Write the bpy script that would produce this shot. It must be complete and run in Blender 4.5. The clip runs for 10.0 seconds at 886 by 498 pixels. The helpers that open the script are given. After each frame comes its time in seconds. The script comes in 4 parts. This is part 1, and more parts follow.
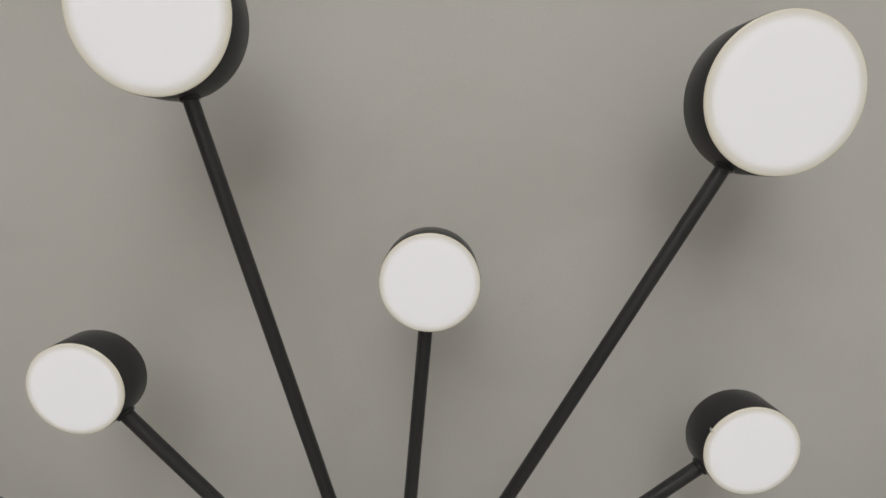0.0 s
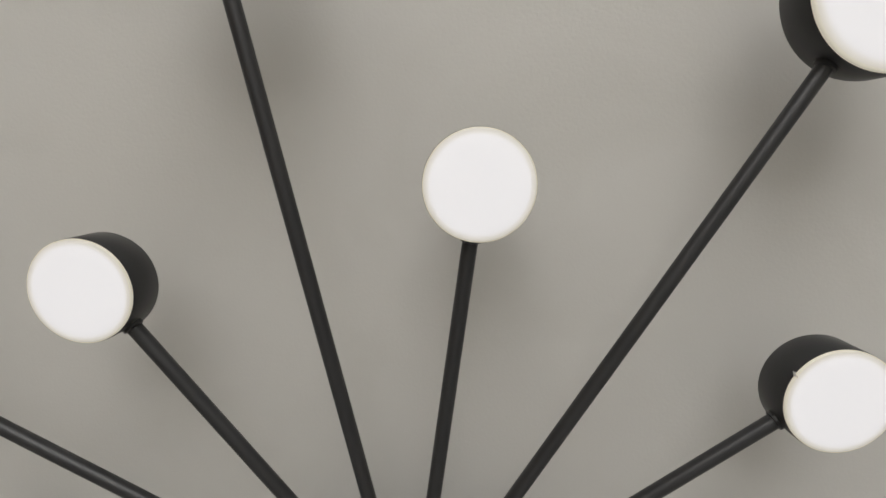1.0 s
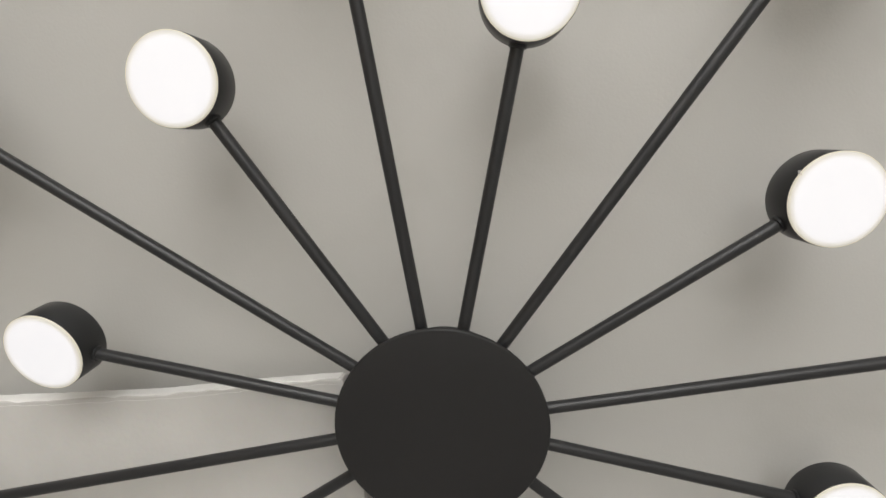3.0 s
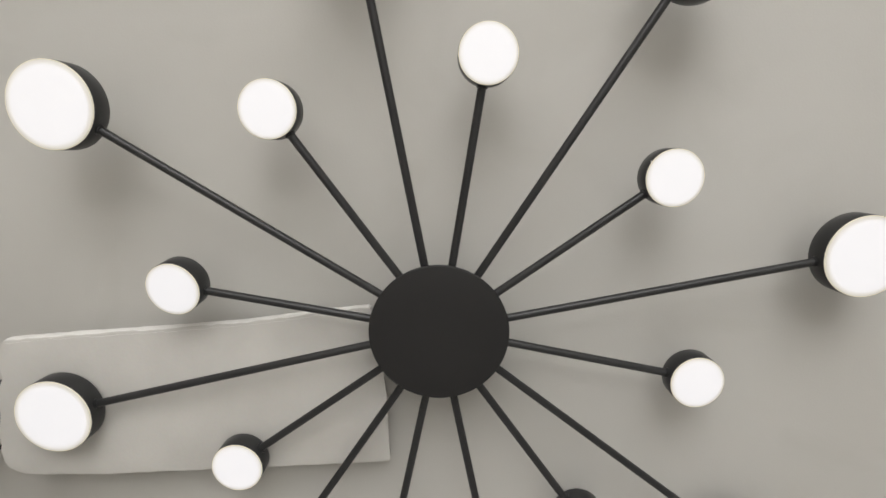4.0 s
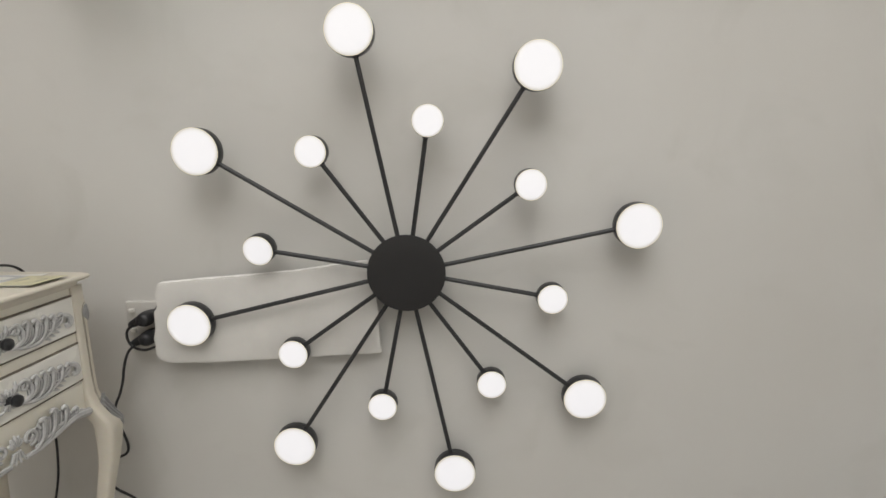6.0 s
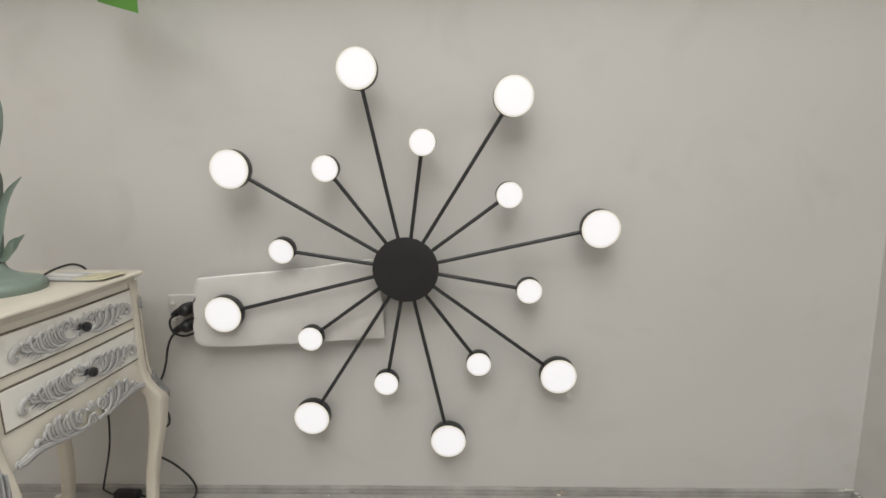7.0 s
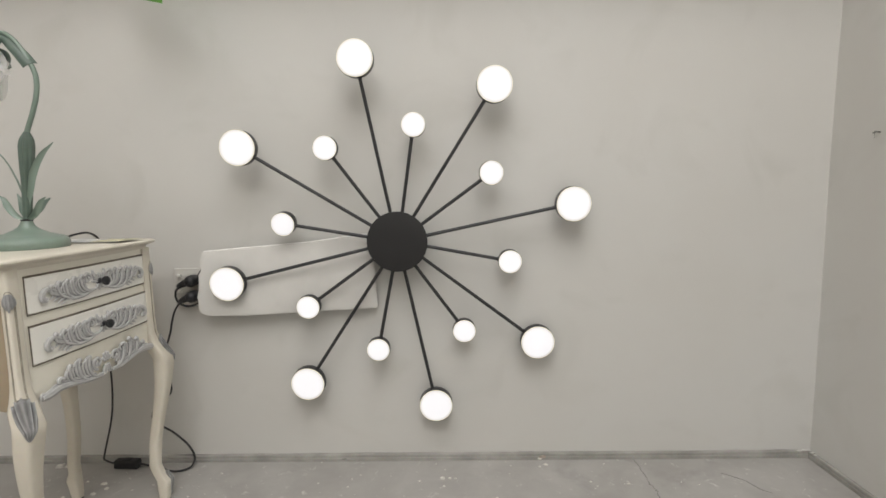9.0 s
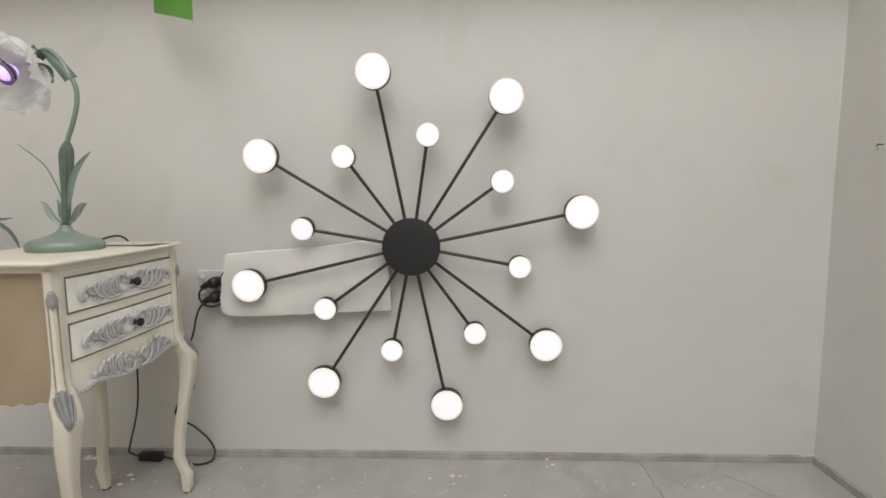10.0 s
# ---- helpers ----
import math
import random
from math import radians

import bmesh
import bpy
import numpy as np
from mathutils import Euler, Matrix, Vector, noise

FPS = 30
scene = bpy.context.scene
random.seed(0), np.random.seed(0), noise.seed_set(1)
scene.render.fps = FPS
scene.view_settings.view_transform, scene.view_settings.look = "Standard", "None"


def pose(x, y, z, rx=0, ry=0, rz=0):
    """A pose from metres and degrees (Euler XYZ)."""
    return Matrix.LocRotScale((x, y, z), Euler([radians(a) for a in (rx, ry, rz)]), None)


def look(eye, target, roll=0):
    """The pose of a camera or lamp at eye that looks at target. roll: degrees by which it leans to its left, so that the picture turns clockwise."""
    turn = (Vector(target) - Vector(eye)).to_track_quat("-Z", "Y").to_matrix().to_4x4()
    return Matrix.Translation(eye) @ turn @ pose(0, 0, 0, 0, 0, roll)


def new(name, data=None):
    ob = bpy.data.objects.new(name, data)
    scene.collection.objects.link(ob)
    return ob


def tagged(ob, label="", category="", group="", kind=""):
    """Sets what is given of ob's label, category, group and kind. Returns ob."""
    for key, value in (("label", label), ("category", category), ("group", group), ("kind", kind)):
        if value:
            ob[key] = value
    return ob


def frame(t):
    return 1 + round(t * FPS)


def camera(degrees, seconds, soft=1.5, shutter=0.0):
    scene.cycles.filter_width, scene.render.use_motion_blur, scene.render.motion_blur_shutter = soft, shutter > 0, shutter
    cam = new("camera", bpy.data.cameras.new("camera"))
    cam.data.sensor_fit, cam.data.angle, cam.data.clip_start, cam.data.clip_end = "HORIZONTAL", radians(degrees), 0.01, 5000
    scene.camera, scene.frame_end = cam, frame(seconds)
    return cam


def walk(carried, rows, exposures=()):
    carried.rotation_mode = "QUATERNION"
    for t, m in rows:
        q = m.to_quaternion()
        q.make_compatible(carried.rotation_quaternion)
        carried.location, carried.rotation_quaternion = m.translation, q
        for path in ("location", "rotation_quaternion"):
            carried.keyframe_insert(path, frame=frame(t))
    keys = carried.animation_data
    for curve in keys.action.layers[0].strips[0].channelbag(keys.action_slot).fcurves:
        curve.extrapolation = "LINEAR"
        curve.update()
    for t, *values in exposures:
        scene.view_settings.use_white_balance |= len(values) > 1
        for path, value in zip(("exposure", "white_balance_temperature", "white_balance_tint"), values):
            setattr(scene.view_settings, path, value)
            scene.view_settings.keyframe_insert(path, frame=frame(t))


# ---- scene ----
# ------------------------------------------------------------------ camera
cam = camera(83.9, 10.0, soft=1.6)
PATH = [
    (0, (0.0653, -0.3510, 0.9472), (0.0058, 1.6277, 0.6622), -3.67),
    (0.5, (0.0539, -0.3361, 0.9142), (-0.0309, 1.6417, 0.6297), -2.51),
    (1, (0.0439, -0.3261, 0.8903), (-0.0709, 1.6534, 0.6284), -1.30),
    (1.5, (0.0369, -0.3180, 0.8641), (-0.1202, 1.6576, 0.5949), -0.49),
    (2, (0.0286, -0.3177, 0.8380), (-0.1451, 1.6528, 0.5433), 0.39),
    (2.5, (0.0261, -0.3379, 0.8129), (-0.1475, 1.6282, 0.4898), 0.75),
    (3, (0.0223, -0.3788, 0.7906), (-0.1123, 1.5872, 0.4492), 0.97),
    (3.2, (0.0230, -0.4031, 0.7807), (-0.1027, 1.5645, 0.4449), 0.86),
    (4.3, (0.0175, -0.6346, 0.7845), (-0.0057, 1.3390, 0.4614), -0.10),
    (4.5, (0.0181, -0.6739, 0.7921), (0.0028, 1.2994, 0.4671), -0.24),
    (5, (0.0456, -0.7561, 0.7949), (0.0199, 1.2131, 0.4460), -0.44),
    (5.5, (0.0759, -0.8621, 0.7962), (0.0318, 1.1064, 0.4455), -0.54),
    (6, (0.1002, -0.9767, 0.8140), (0.0398, 0.9928, 0.4716), -0.78),
    (7.3, (0.1351, -1.1711, 0.8425), (0.0508, 0.7992, 0.5098), -1.18),
    (7.5, (0.1286, -1.1779, 0.8232), (0.0552, 0.7960, 0.5097), -0.98),
    (8, (0.1246, -1.1949, 0.7655), (0.0685, 0.7880, 0.5101), -0.59),
    (8.5, (0.1255, -1.2252, 0.7260), (0.0849, 0.7608, 0.4925), -0.57),
    (9, (0.1320, -1.2718, 0.7282), (0.1032, 0.7149, 0.4999), -0.87),
    (9.5, (0.1301, -1.3091, 0.7372), (0.0838, 0.6779, 0.5142), -0.79),
    (10, (0.1285, -1.3175, 0.7394), (0.0573, 0.6696, 0.5238), -0.44),
]
EXPOSURES = [(0.0, -1.18), (0.6, -1.05), (1.2, -0.87), (2.0, -0.68), (3.0, -0.66), (4.5, -0.72), (6.0, -0.73), (7.5, -0.62), (10.0, -0.56)]
walk(cam, [(t, look(eye, target, roll)) for t, eye, target, roll in PATH], EXPOSURES)

# ------------------------------------------------------------------ light
ROOM_H, FLOOR = 3.1, 0.006
world = bpy.data.worlds.new("world")
scene.world = world
world.use_nodes = True
world.node_tree.nodes["Background"].inputs["Color"].default_value = (0.9, 0.95, 1.0, 1)
world.node_tree.nodes["Background"].inputs["Strength"].default_value = 0.0


def ceiling_lamp(x, y, sx, sy, watts, tone=(0.985, 0.985, 0.965)):
    data = bpy.data.lights.new("panel_light", "AREA")
    data.shape, data.size, data.size_y, data.energy, data.color = "RECTANGLE", sx, sy, watts, tone
    ob = new("panel_light", data)
    ob.matrix_world = pose(x, y, ROOM_H - 0.03)
    return ob


# unseen panels: the first set by the head shadows, the others added as fill
PANELS = [(0.13, -1.55, 1.8, 1.2, 37.0, (0.985, 0.982, 0.985)), (0.2, -3.1, 1.7, 1.5, 42.0, (0.985, 0.982, 0.985)), (-1.75, -2.6, 1.5, 1.7, 9.0, (1.0, 0.96, 0.91))]
for spec in PANELS:
    ceiling_lamp(*spec)


# ------------------------------------------------------------------ materials
def mat_base(name):
    m = bpy.data.materials.new(name)
    m.use_nodes = True
    nt = m.node_tree
    return m, nt, nt.nodes["Principled BSDF"]


def paint(name, col, rough=0.5, metal=0.0, var=0.06, scale=6.0, fine=180.0, bump=0.02, tint=None, coat=0.0, depth=0.001):
    """Plain coat of colour with soft blotches, fine grain and a little relief."""
    m, nt, b = mat_base(name)
    L = nt.links.new
    tc = nt.nodes.new("ShaderNodeTexCoord")
    big = nt.nodes.new("ShaderNodeTexNoise")
    big.inputs["Scale"].default_value, big.inputs["Detail"].default_value = scale, 5
    small = nt.nodes.new("ShaderNodeTexNoise")
    small.inputs["Scale"].default_value, small.inputs["Detail"].default_value = fine, 3
    L(tc.outputs["Object"], big.inputs["Vector"])
    L(tc.outputs["Object"], small.inputs["Vector"])
    ramp = nt.nodes.new("ShaderNodeValToRGB")
    dark = tint or tuple(c * (1 - 2.2 * var) for c in col)
    ramp.color_ramp.elements[0].position, ramp.color_ramp.elements[1].position = 0.3, 0.7
    ramp.color_ramp.elements[0].color = (*dark, 1)
    ramp.color_ramp.elements[1].color = (*[min(1, c * (1 + var)) for c in col], 1)
    L(big.outputs["Fac"], ramp.inputs["Fac"])
    mix = nt.nodes.new("ShaderNodeMix")
    mix.data_type, mix.blend_type = "RGBA", "OVERLAY"
    mix.inputs["Factor"].default_value = var
    L(ramp.outputs["Color"], mix.inputs["A"])
    L(small.outputs["Color"], mix.inputs["B"])
    L(mix.outputs["Result"], b.inputs["Base Color"])
    b.inputs["Metallic"].default_value = metal
    rr = nt.nodes.new("ShaderNodeMapRange")
    rr.inputs["To Min"].default_value, rr.inputs["To Max"].default_value = max(0.03, rough - 0.07), min(1, rough + 0.07)
    L(big.outputs["Fac"], rr.inputs["Value"])
    L(rr.outputs["Result"], b.inputs["Roughness"])
    b.inputs["Coat Weight"].default_value = coat
    if bump:
        bp = nt.nodes.new("ShaderNodeBump")
        bp.inputs["Strength"].default_value, bp.inputs["Distance"].default_value = bump, depth
        L(small.outputs["Fac"], bp.inputs["Height"])
        L(bp.outputs["Normal"], b.inputs["Normal"])
    return m


def wall_paint(name, col):
    """Emulsion on plaster: broad trowel undulation, roller stipple, faint scuffs."""
    m, nt, b = mat_base(name)
    L = nt.links.new
    tc = nt.nodes.new("ShaderNodeTexCoord")
    broad = nt.nodes.new("ShaderNodeTexNoise")
    broad.inputs["Scale"].default_value, broad.inputs["Detail"].default_value = 1.6, 4
    stip = nt.nodes.new("ShaderNodeTexNoise")
    stip.inputs["Scale"].default_value, stip.inputs["Detail"].default_value = 420, 2
    scuff = nt.nodes.new("ShaderNodeTexNoise")
    scuff.inputs["Scale"].default_value, scuff.inputs["Detail"].default_value, scuff.inputs["Distortion"].default_value = 5.5, 8, 0.8
    for n in (broad, stip, scuff):
        L(tc.outputs["Object"], n.inputs["Vector"])
    r = nt.nodes.new("ShaderNodeValToRGB")
    r.color_ramp.elements[0].position, r.color_ramp.elements[1].position = 0.35, 0.68
    r.color_ramp.elements[0].color = (col[0] * 0.95, col[1] * 0.94, col[2] * 0.925, 1)
    r.color_ramp.elements[1].color = (*col, 1)
    L(broad.outputs["Fac"], r.inputs["Fac"])
    s = nt.nodes.new("ShaderNodeValToRGB")
    s.color_ramp.elements[0].position, s.color_ramp.elements[1].position = 0.3, 0.45
    s.color_ramp.elements[0].color, s.color_ramp.elements[1].color = (0.93, 0.93, 0.92, 1), (1, 1, 1, 1)
    L(scuff.outputs["Fac"], s.inputs["Fac"])
    mx = nt.nodes.new("ShaderNodeMix")
    mx.data_type, mx.blend_type = "RGBA", "MULTIPLY"
    mx.inputs["Factor"].default_value = 0.7
    L(r.outputs["Color"], mx.inputs["A"])
    L(s.outputs["Color"], mx.inputs["B"])
    L(mx.outputs["Result"], b.inputs["Base Color"])
    b.inputs["Roughness"].default_value = 0.58
    b1 = nt.nodes.new("ShaderNodeBump")
    b1.inputs["Strength"].default_value, b1.inputs["Distance"].default_value = 0.22, 0.0006
    L(stip.outputs["Fac"], b1.inputs["Height"])
    b2 = nt.nodes.new("ShaderNodeBump")
    b2.inputs["Strength"].default_value, b2.inputs["Distance"].default_value = 0.25, 0.012
    L(broad.outputs["Fac"], b2.inputs["Height"])
    L(b1.outputs["Normal"], b2.inputs["Normal"])
    L(b2.outputs["Normal"], b.inputs["Normal"])
    return m


def concrete(name):
    """Bare screed: cloudy grey, dark damp-looking stains, pale plaster dust."""
    m, nt, b = mat_base(name)
    L = nt.links.new
    tc = nt.nodes.new("ShaderNodeTexCoord")

    def noise_node(scale, detail, dist=0.0, rough=0.55):
        n = nt.nodes.new("ShaderNodeTexNoise")
        n.inputs["Scale"].default_value, n.inputs["Detail"].default_value = scale, detail
        n.inputs["Distortion"].default_value, n.inputs["Roughness"].default_value = dist, rough
        L(tc.outputs["Object"], n.inputs["Vector"])
        return n

    def ramp_node(src, p0, c0, p1, c1):
        r = nt.nodes.new("ShaderNodeValToRGB")
        r.color_ramp.elements[0].position, r.color_ramp.elements[1].position = p0, p1
        r.color_ramp.elements[0].color, r.color_ramp.elements[1].color = (*c0, 1), (*c1, 1)
        L(src.outputs["Fac"], r.inputs["Fac"])
        return r

    def blend(a, bb, fac=None, mode="MIX", value=0.5):
        x = nt.nodes.new("ShaderNodeMix")
        x.data_type, x.blend_type = "RGBA", mode
        x.inputs["Factor"].default_value = value
        if fac:
            L(fac, x.inputs["Factor"])
        L(a, x.inputs["A"])
        L(bb, x.inputs["B"])
        return x

    cloud = noise_node(7, 9, 0.3, 0.62)
    base = ramp_node(cloud, 0.3, (0.315, 0.302, 0.283), 0.72, (0.415, 0.402, 0.382))
    stain = noise_node(3.4, 6, 1.4)
    smask = ramp_node(stain, 0.60, (0, 0, 0), 0.72, (0.5, 0.5, 0.5))
    dark = ramp_node(cloud, 0.3, (0.18, 0.172, 0.162), 0.7, (0.27, 0.26, 0.247))
    c1 = blend(base.outputs["Color"], dark.outputs["Color"], smask.outputs["Color"])
    dust = noise_node(38, 10, 0.6, 0.7)
    dmask = ramp_node(dust, 0.6, (0, 0, 0), 0.72, (0.55, 0.55, 0.55))
    pale = ramp_node(dust, 0.2, (0.66, 0.65, 0.62), 0.8, (0.72, 0.71, 0.68))
    c2 = blend(c1.outputs["Result"], pale.outputs["Color"], dmask.outputs["Color"])
    L(c2.outputs["Result"], b.inputs["Base Color"])
    rg = nt.nodes.new("ShaderNodeMapRange")
    rg.inputs["To Min"].default_value, rg.inputs["To Max"].default_value = 0.45, 0.8
    L(cloud.outputs["Fac"], rg.inputs["Value"])
    L(rg.outputs["Result"], b.inputs["Roughness"])
    bp = nt.nodes.new("ShaderNodeBump")
    bp.inputs["Strength"].default_value, bp.inputs["Distance"].default_value = 0.35, 0.002
    L(dust.outputs["Fac"], bp.inputs["Height"])
    L(bp.outputs["Normal"], b.inputs["Normal"])
    return m


def silver_leaf(name, hollow_shade=0.08, ridge_light=0.69, rough=0.5):
    """Silvered carving: highlights on the ridges and shade in the hollows, coloured in by pointiness."""
    m, nt, b = mat_base(name)
    L = nt.links.new
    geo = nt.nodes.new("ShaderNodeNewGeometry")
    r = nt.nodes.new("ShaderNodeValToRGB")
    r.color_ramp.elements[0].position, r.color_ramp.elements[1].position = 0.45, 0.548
    r.color_ramp.elements[0].color, r.color_ramp.elements[1].color = (hollow_shade, hollow_shade * 0.97, hollow_shade * 0.94, 1), (ridge_light, ridge_light * 0.975, ridge_light * 0.925, 1)
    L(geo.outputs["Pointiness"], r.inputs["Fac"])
    tc = nt.nodes.new("ShaderNodeTexCoord")
    n = nt.nodes.new("ShaderNodeTexNoise")
    n.inputs["Scale"].default_value, n.inputs["Detail"].default_value = 90, 4
    L(tc.outputs["Object"], n.inputs["Vector"])
    mx = nt.nodes.new("ShaderNodeMix")
    mx.data_type, mx.blend_type = "RGBA", "OVERLAY"
    mx.inputs["Factor"].default_value = 0.35
    L(r.outputs["Color"], mx.inputs["A"])
    L(n.outputs["Color"], mx.inputs["B"])
    hs = nt.nodes.new("ShaderNodeHueSaturation")
    hs.inputs["Saturation"].default_value = 0.12
    L(mx.outputs["Result"], hs.inputs["Color"])
    L(hs.outputs["Color"], b.inputs["Base Color"])
    b.inputs["Metallic"].default_value, b.inputs["Roughness"].default_value = 0.0, rough
    return m


def glow(name, col, power):
    m, nt, b = mat_base(name)
    b.inputs["Base Color"].default_value = (0.85, 0.85, 0.83, 1)
    b.inputs["Roughness"].default_value = 0.35
    b.inputs["Emission Color"].default_value = (*col, 1)
    b.inputs["Emission Strength"].default_value = power
    return m


def diffuser_glow(name, radius, power, rim):
    """Opal diffuser over LEDs: even glow that falls off in the translucent rim."""
    m, nt, b = mat_base(name)
    L = nt.links.new
    tc = nt.nodes.new("ShaderNodeTexCoord")
    ln = nt.nodes.new("ShaderNodeVectorMath")
    ln.operation = "LENGTH"
    flat = nt.nodes.new("ShaderNodeVectorMath")
    flat.operation = "MULTIPLY"
    flat.inputs[1].default_value = (1, 0, 1)
    L(tc.outputs["Object"], flat.inputs[0])
    L(flat.outputs["Vector"], ln.inputs[0])
    mr = nt.nodes.new("ShaderNodeMapRange")
    mr.interpolation_type = "SMOOTHSTEP"
    mr.inputs["From Min"].default_value, mr.inputs["From Max"].default_value = radius * 0.83, radius * 0.99
    mr.inputs["To Min"].default_value, mr.inputs["To Max"].default_value = power, rim
    L(ln.outputs["Value"], mr.inputs["Value"])
    tone = nt.nodes.new("ShaderNodeMapRange")
    tone.inputs["From Min"].default_value, tone.inputs["From Max"].default_value = radius * 0.86, radius * 0.98
    L(ln.outputs["Value"], tone.inputs["Value"])
    warm = nt.nodes.new("ShaderNodeMix")
    warm.data_type = "RGBA"
    warm.inputs["A"].default_value, warm.inputs["B"].default_value = (0.955, 0.95, 1.0, 1), (1.0, 0.93, 0.74, 1)
    L(tone.outputs["Result"], warm.inputs["Factor"])
    L(warm.outputs["Result"], b.inputs["Emission Color"])
    b.inputs["Base Color"].default_value = (0.38, 0.365, 0.335, 1)
    b.inputs["Roughness"].default_value = 0.3
    L(mr.outputs["Result"], b.inputs["Emission Strength"])
    return m


def thin_cloth(name, col):
    m, nt, b = mat_base(name)
    L = nt.links.new
    tr = nt.nodes.new("ShaderNodeBsdfTranslucent")
    tr.inputs["Color"].default_value = (*col, 1)
    b.inputs["Base Color"].default_value = (*col, 1)
    b.inputs["Roughness"].default_value = 0.75
    mx = nt.nodes.new("ShaderNodeMixShader")
    mx.inputs["Fac"].default_value = 0.68
    L(b.outputs["BSDF"], mx.inputs[1])
    L(tr.outputs["BSDF"], mx.inputs[2])
    L(mx.outputs["Shader"], nt.nodes["Material Output"].inputs["Surface"])
    return m


M_WALL = wall_paint("wall_paint", (0.614, 0.607, 0.583))
M_BROWN = wall_paint("brown_wall_paint", (0.27, 0.195, 0.13))
M_CEIL = paint("ceiling_paint", (0.78, 0.77, 0.74), 0.8, var=0.03)
M_FLOOR = concrete("concrete")
M_SKIRT = paint("skirting_mortar", (0.355, 0.346, 0.322), 0.75, var=0.14, scale=14, fine=220, bump=0.3)
M_BLACK = paint("black_powder_coat", (0.0235, 0.024, 0.0255), 0.38, var=0.05, fine=900, bump=0.05, depth=0.0003)
M_DISC = paint("black_matt_coat", (0.0155, 0.015, 0.0155), 0.62, var=0.05, fine=900, bump=0.05, depth=0.0003)
M_CANOPY = paint("grey_black_coat", (0.03, 0.03, 0.03), 0.5, var=0.05, fine=700, bump=0.03)
M_OPAL_L = diffuser_glow("opal_large", 0.0427, 1.14, 0.70)
M_OPAL_S = diffuser_glow("opal_small", 0.0289, 1.14, 0.70)
M_FOAM = paint("white_foam_board", (0.655, 0.64, 0.61), 0.7, var=0.05, scale=9, fine=260, bump=0.2, depth=0.0008)
M_LIT_EDGE = paint("lit_foam_edge", (0.88, 0.87, 0.845), 0.8, var=0.04, scale=60, fine=400, bump=0.2)
M_PLASTIC = paint("white_plastic", (0.74, 0.73, 0.69), 0.35, var=0.02, fine=400, bump=0.0)
M_PLATE = paint("grey_beige_plastic", (0.565, 0.547, 0.515), 0.4, var=0.02, fine=400, bump=0.0)
M_RUBBER = paint("black_rubber", (0.018, 0.018, 0.02), 0.42, var=0.05, fine=500, bump=0.05)
M_CREAM = paint("cream_lacquer", (0.675, 0.635, 0.55), 0.42, var=0.06, scale=7, fine=160, bump=0.05, coat=0.12, tint=(0.60, 0.555, 0.465))
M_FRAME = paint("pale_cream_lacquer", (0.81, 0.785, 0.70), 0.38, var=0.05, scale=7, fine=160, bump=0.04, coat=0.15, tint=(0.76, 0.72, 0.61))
M_DRAWER = paint("ivory_lacquer", (0.87, 0.855, 0.80), 0.28, var=0.03, scale=8, fine=160, bump=0.03, coat=0.6)
M_LINE = paint("antique_line", (0.17, 0.145, 0.11), 0.6, var=0.2, scale=30)
# tan side panels, their colour deepened for the shade on the near side
M_SIDE = paint("shaded_tan_lacquer", (0.36, 0.292, 0.207), 0.45, var=0.08, scale=6, fine=160, bump=0.05, tint=(0.31, 0.245, 0.17))
M_BEAD = paint("antique_bead", (0.34, 0.31, 0.25), 0.5, var=0.1, scale=60)
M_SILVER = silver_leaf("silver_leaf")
M_PEWTER_LEAF = silver_leaf("worn_silver_leaf", 0.07, 0.30, 0.58)
M_KNOB = paint("pewter", (0.07, 0.07, 0.075), 0.35, metal=0.8, var=0.15, scale=60)
M_GREEN = paint("sage_green_enamel", (0.185, 0.245, 0.205), 0.38, var=0.06, scale=18, fine=200, bump=0.03, coat=0.2)
M_GREEN_D = paint("sage_green_dark", (0.105, 0.145, 0.118), 0.45, var=0.1, scale=30, fine=200, bump=0.05)
M_PETAL = thin_cloth("petal_cloth", (0.92, 0.92, 0.915))
M_BULB = glow("violet_bulb", (0.55, 0.28, 1.0), 1.6)
M_VIOLET = paint("violet_holder", (0.24, 0.16, 0.30), 0.4, var=0.1)
M_TAG = paint("green_paper", (0.12, 0.33, 0.055), 0.7, var=0.06)
M_STEEL = paint("dull_steel", (0.2, 0.19, 0.18), 0.5, metal=0.8, var=0.2, scale=80)
M_PLASTER = paint("plaster_crumb", (0.72, 0.70, 0.65), 0.9, var=0.1, scale=50)
M_CRACK = paint("crack_dark", (0.24, 0.235, 0.22), 0.9, var=0.2, scale=60)
M_RUST = paint("brick_dust", (0.40, 0.335, 0.29), 0.9, var=0.15, scale=90)
M_PAPER = paint("leaflet_grey", (0.5, 0.5, 0.52), 0.4, var=0.12, scale=25)
M_PAPER2 = paint("leaflet_yellow", (0.62, 0.58, 0.38), 0.4, var=0.12, scale=40)
M_PAPER3 = paint("leaflet_dark", (0.16, 0.15, 0.13), 0.4, var=0.1, scale=40)
M_GLOW_PANEL = glow("panel_glow", (1.0, 0.97, 0.92), 3.0)
M_TIN = paint("panel_frame", (0.8, 0.8, 0.8), 0.4, var=0.02)


# ------------------------------------------------------------------ mesh helpers
def part(name, bm, material, parent=None, label="", smooth=40, matrix=None):
    """Links a bmesh as one mesh object, under a thing or a part."""
    bmesh.ops.recalc_face_normals(bm, faces=bm.faces)
    me = bpy.data.meshes.new(name)
    bm.to_mesh(me)
    bm.free()
    return part_mesh(name, me, material, parent, label, smooth, matrix)


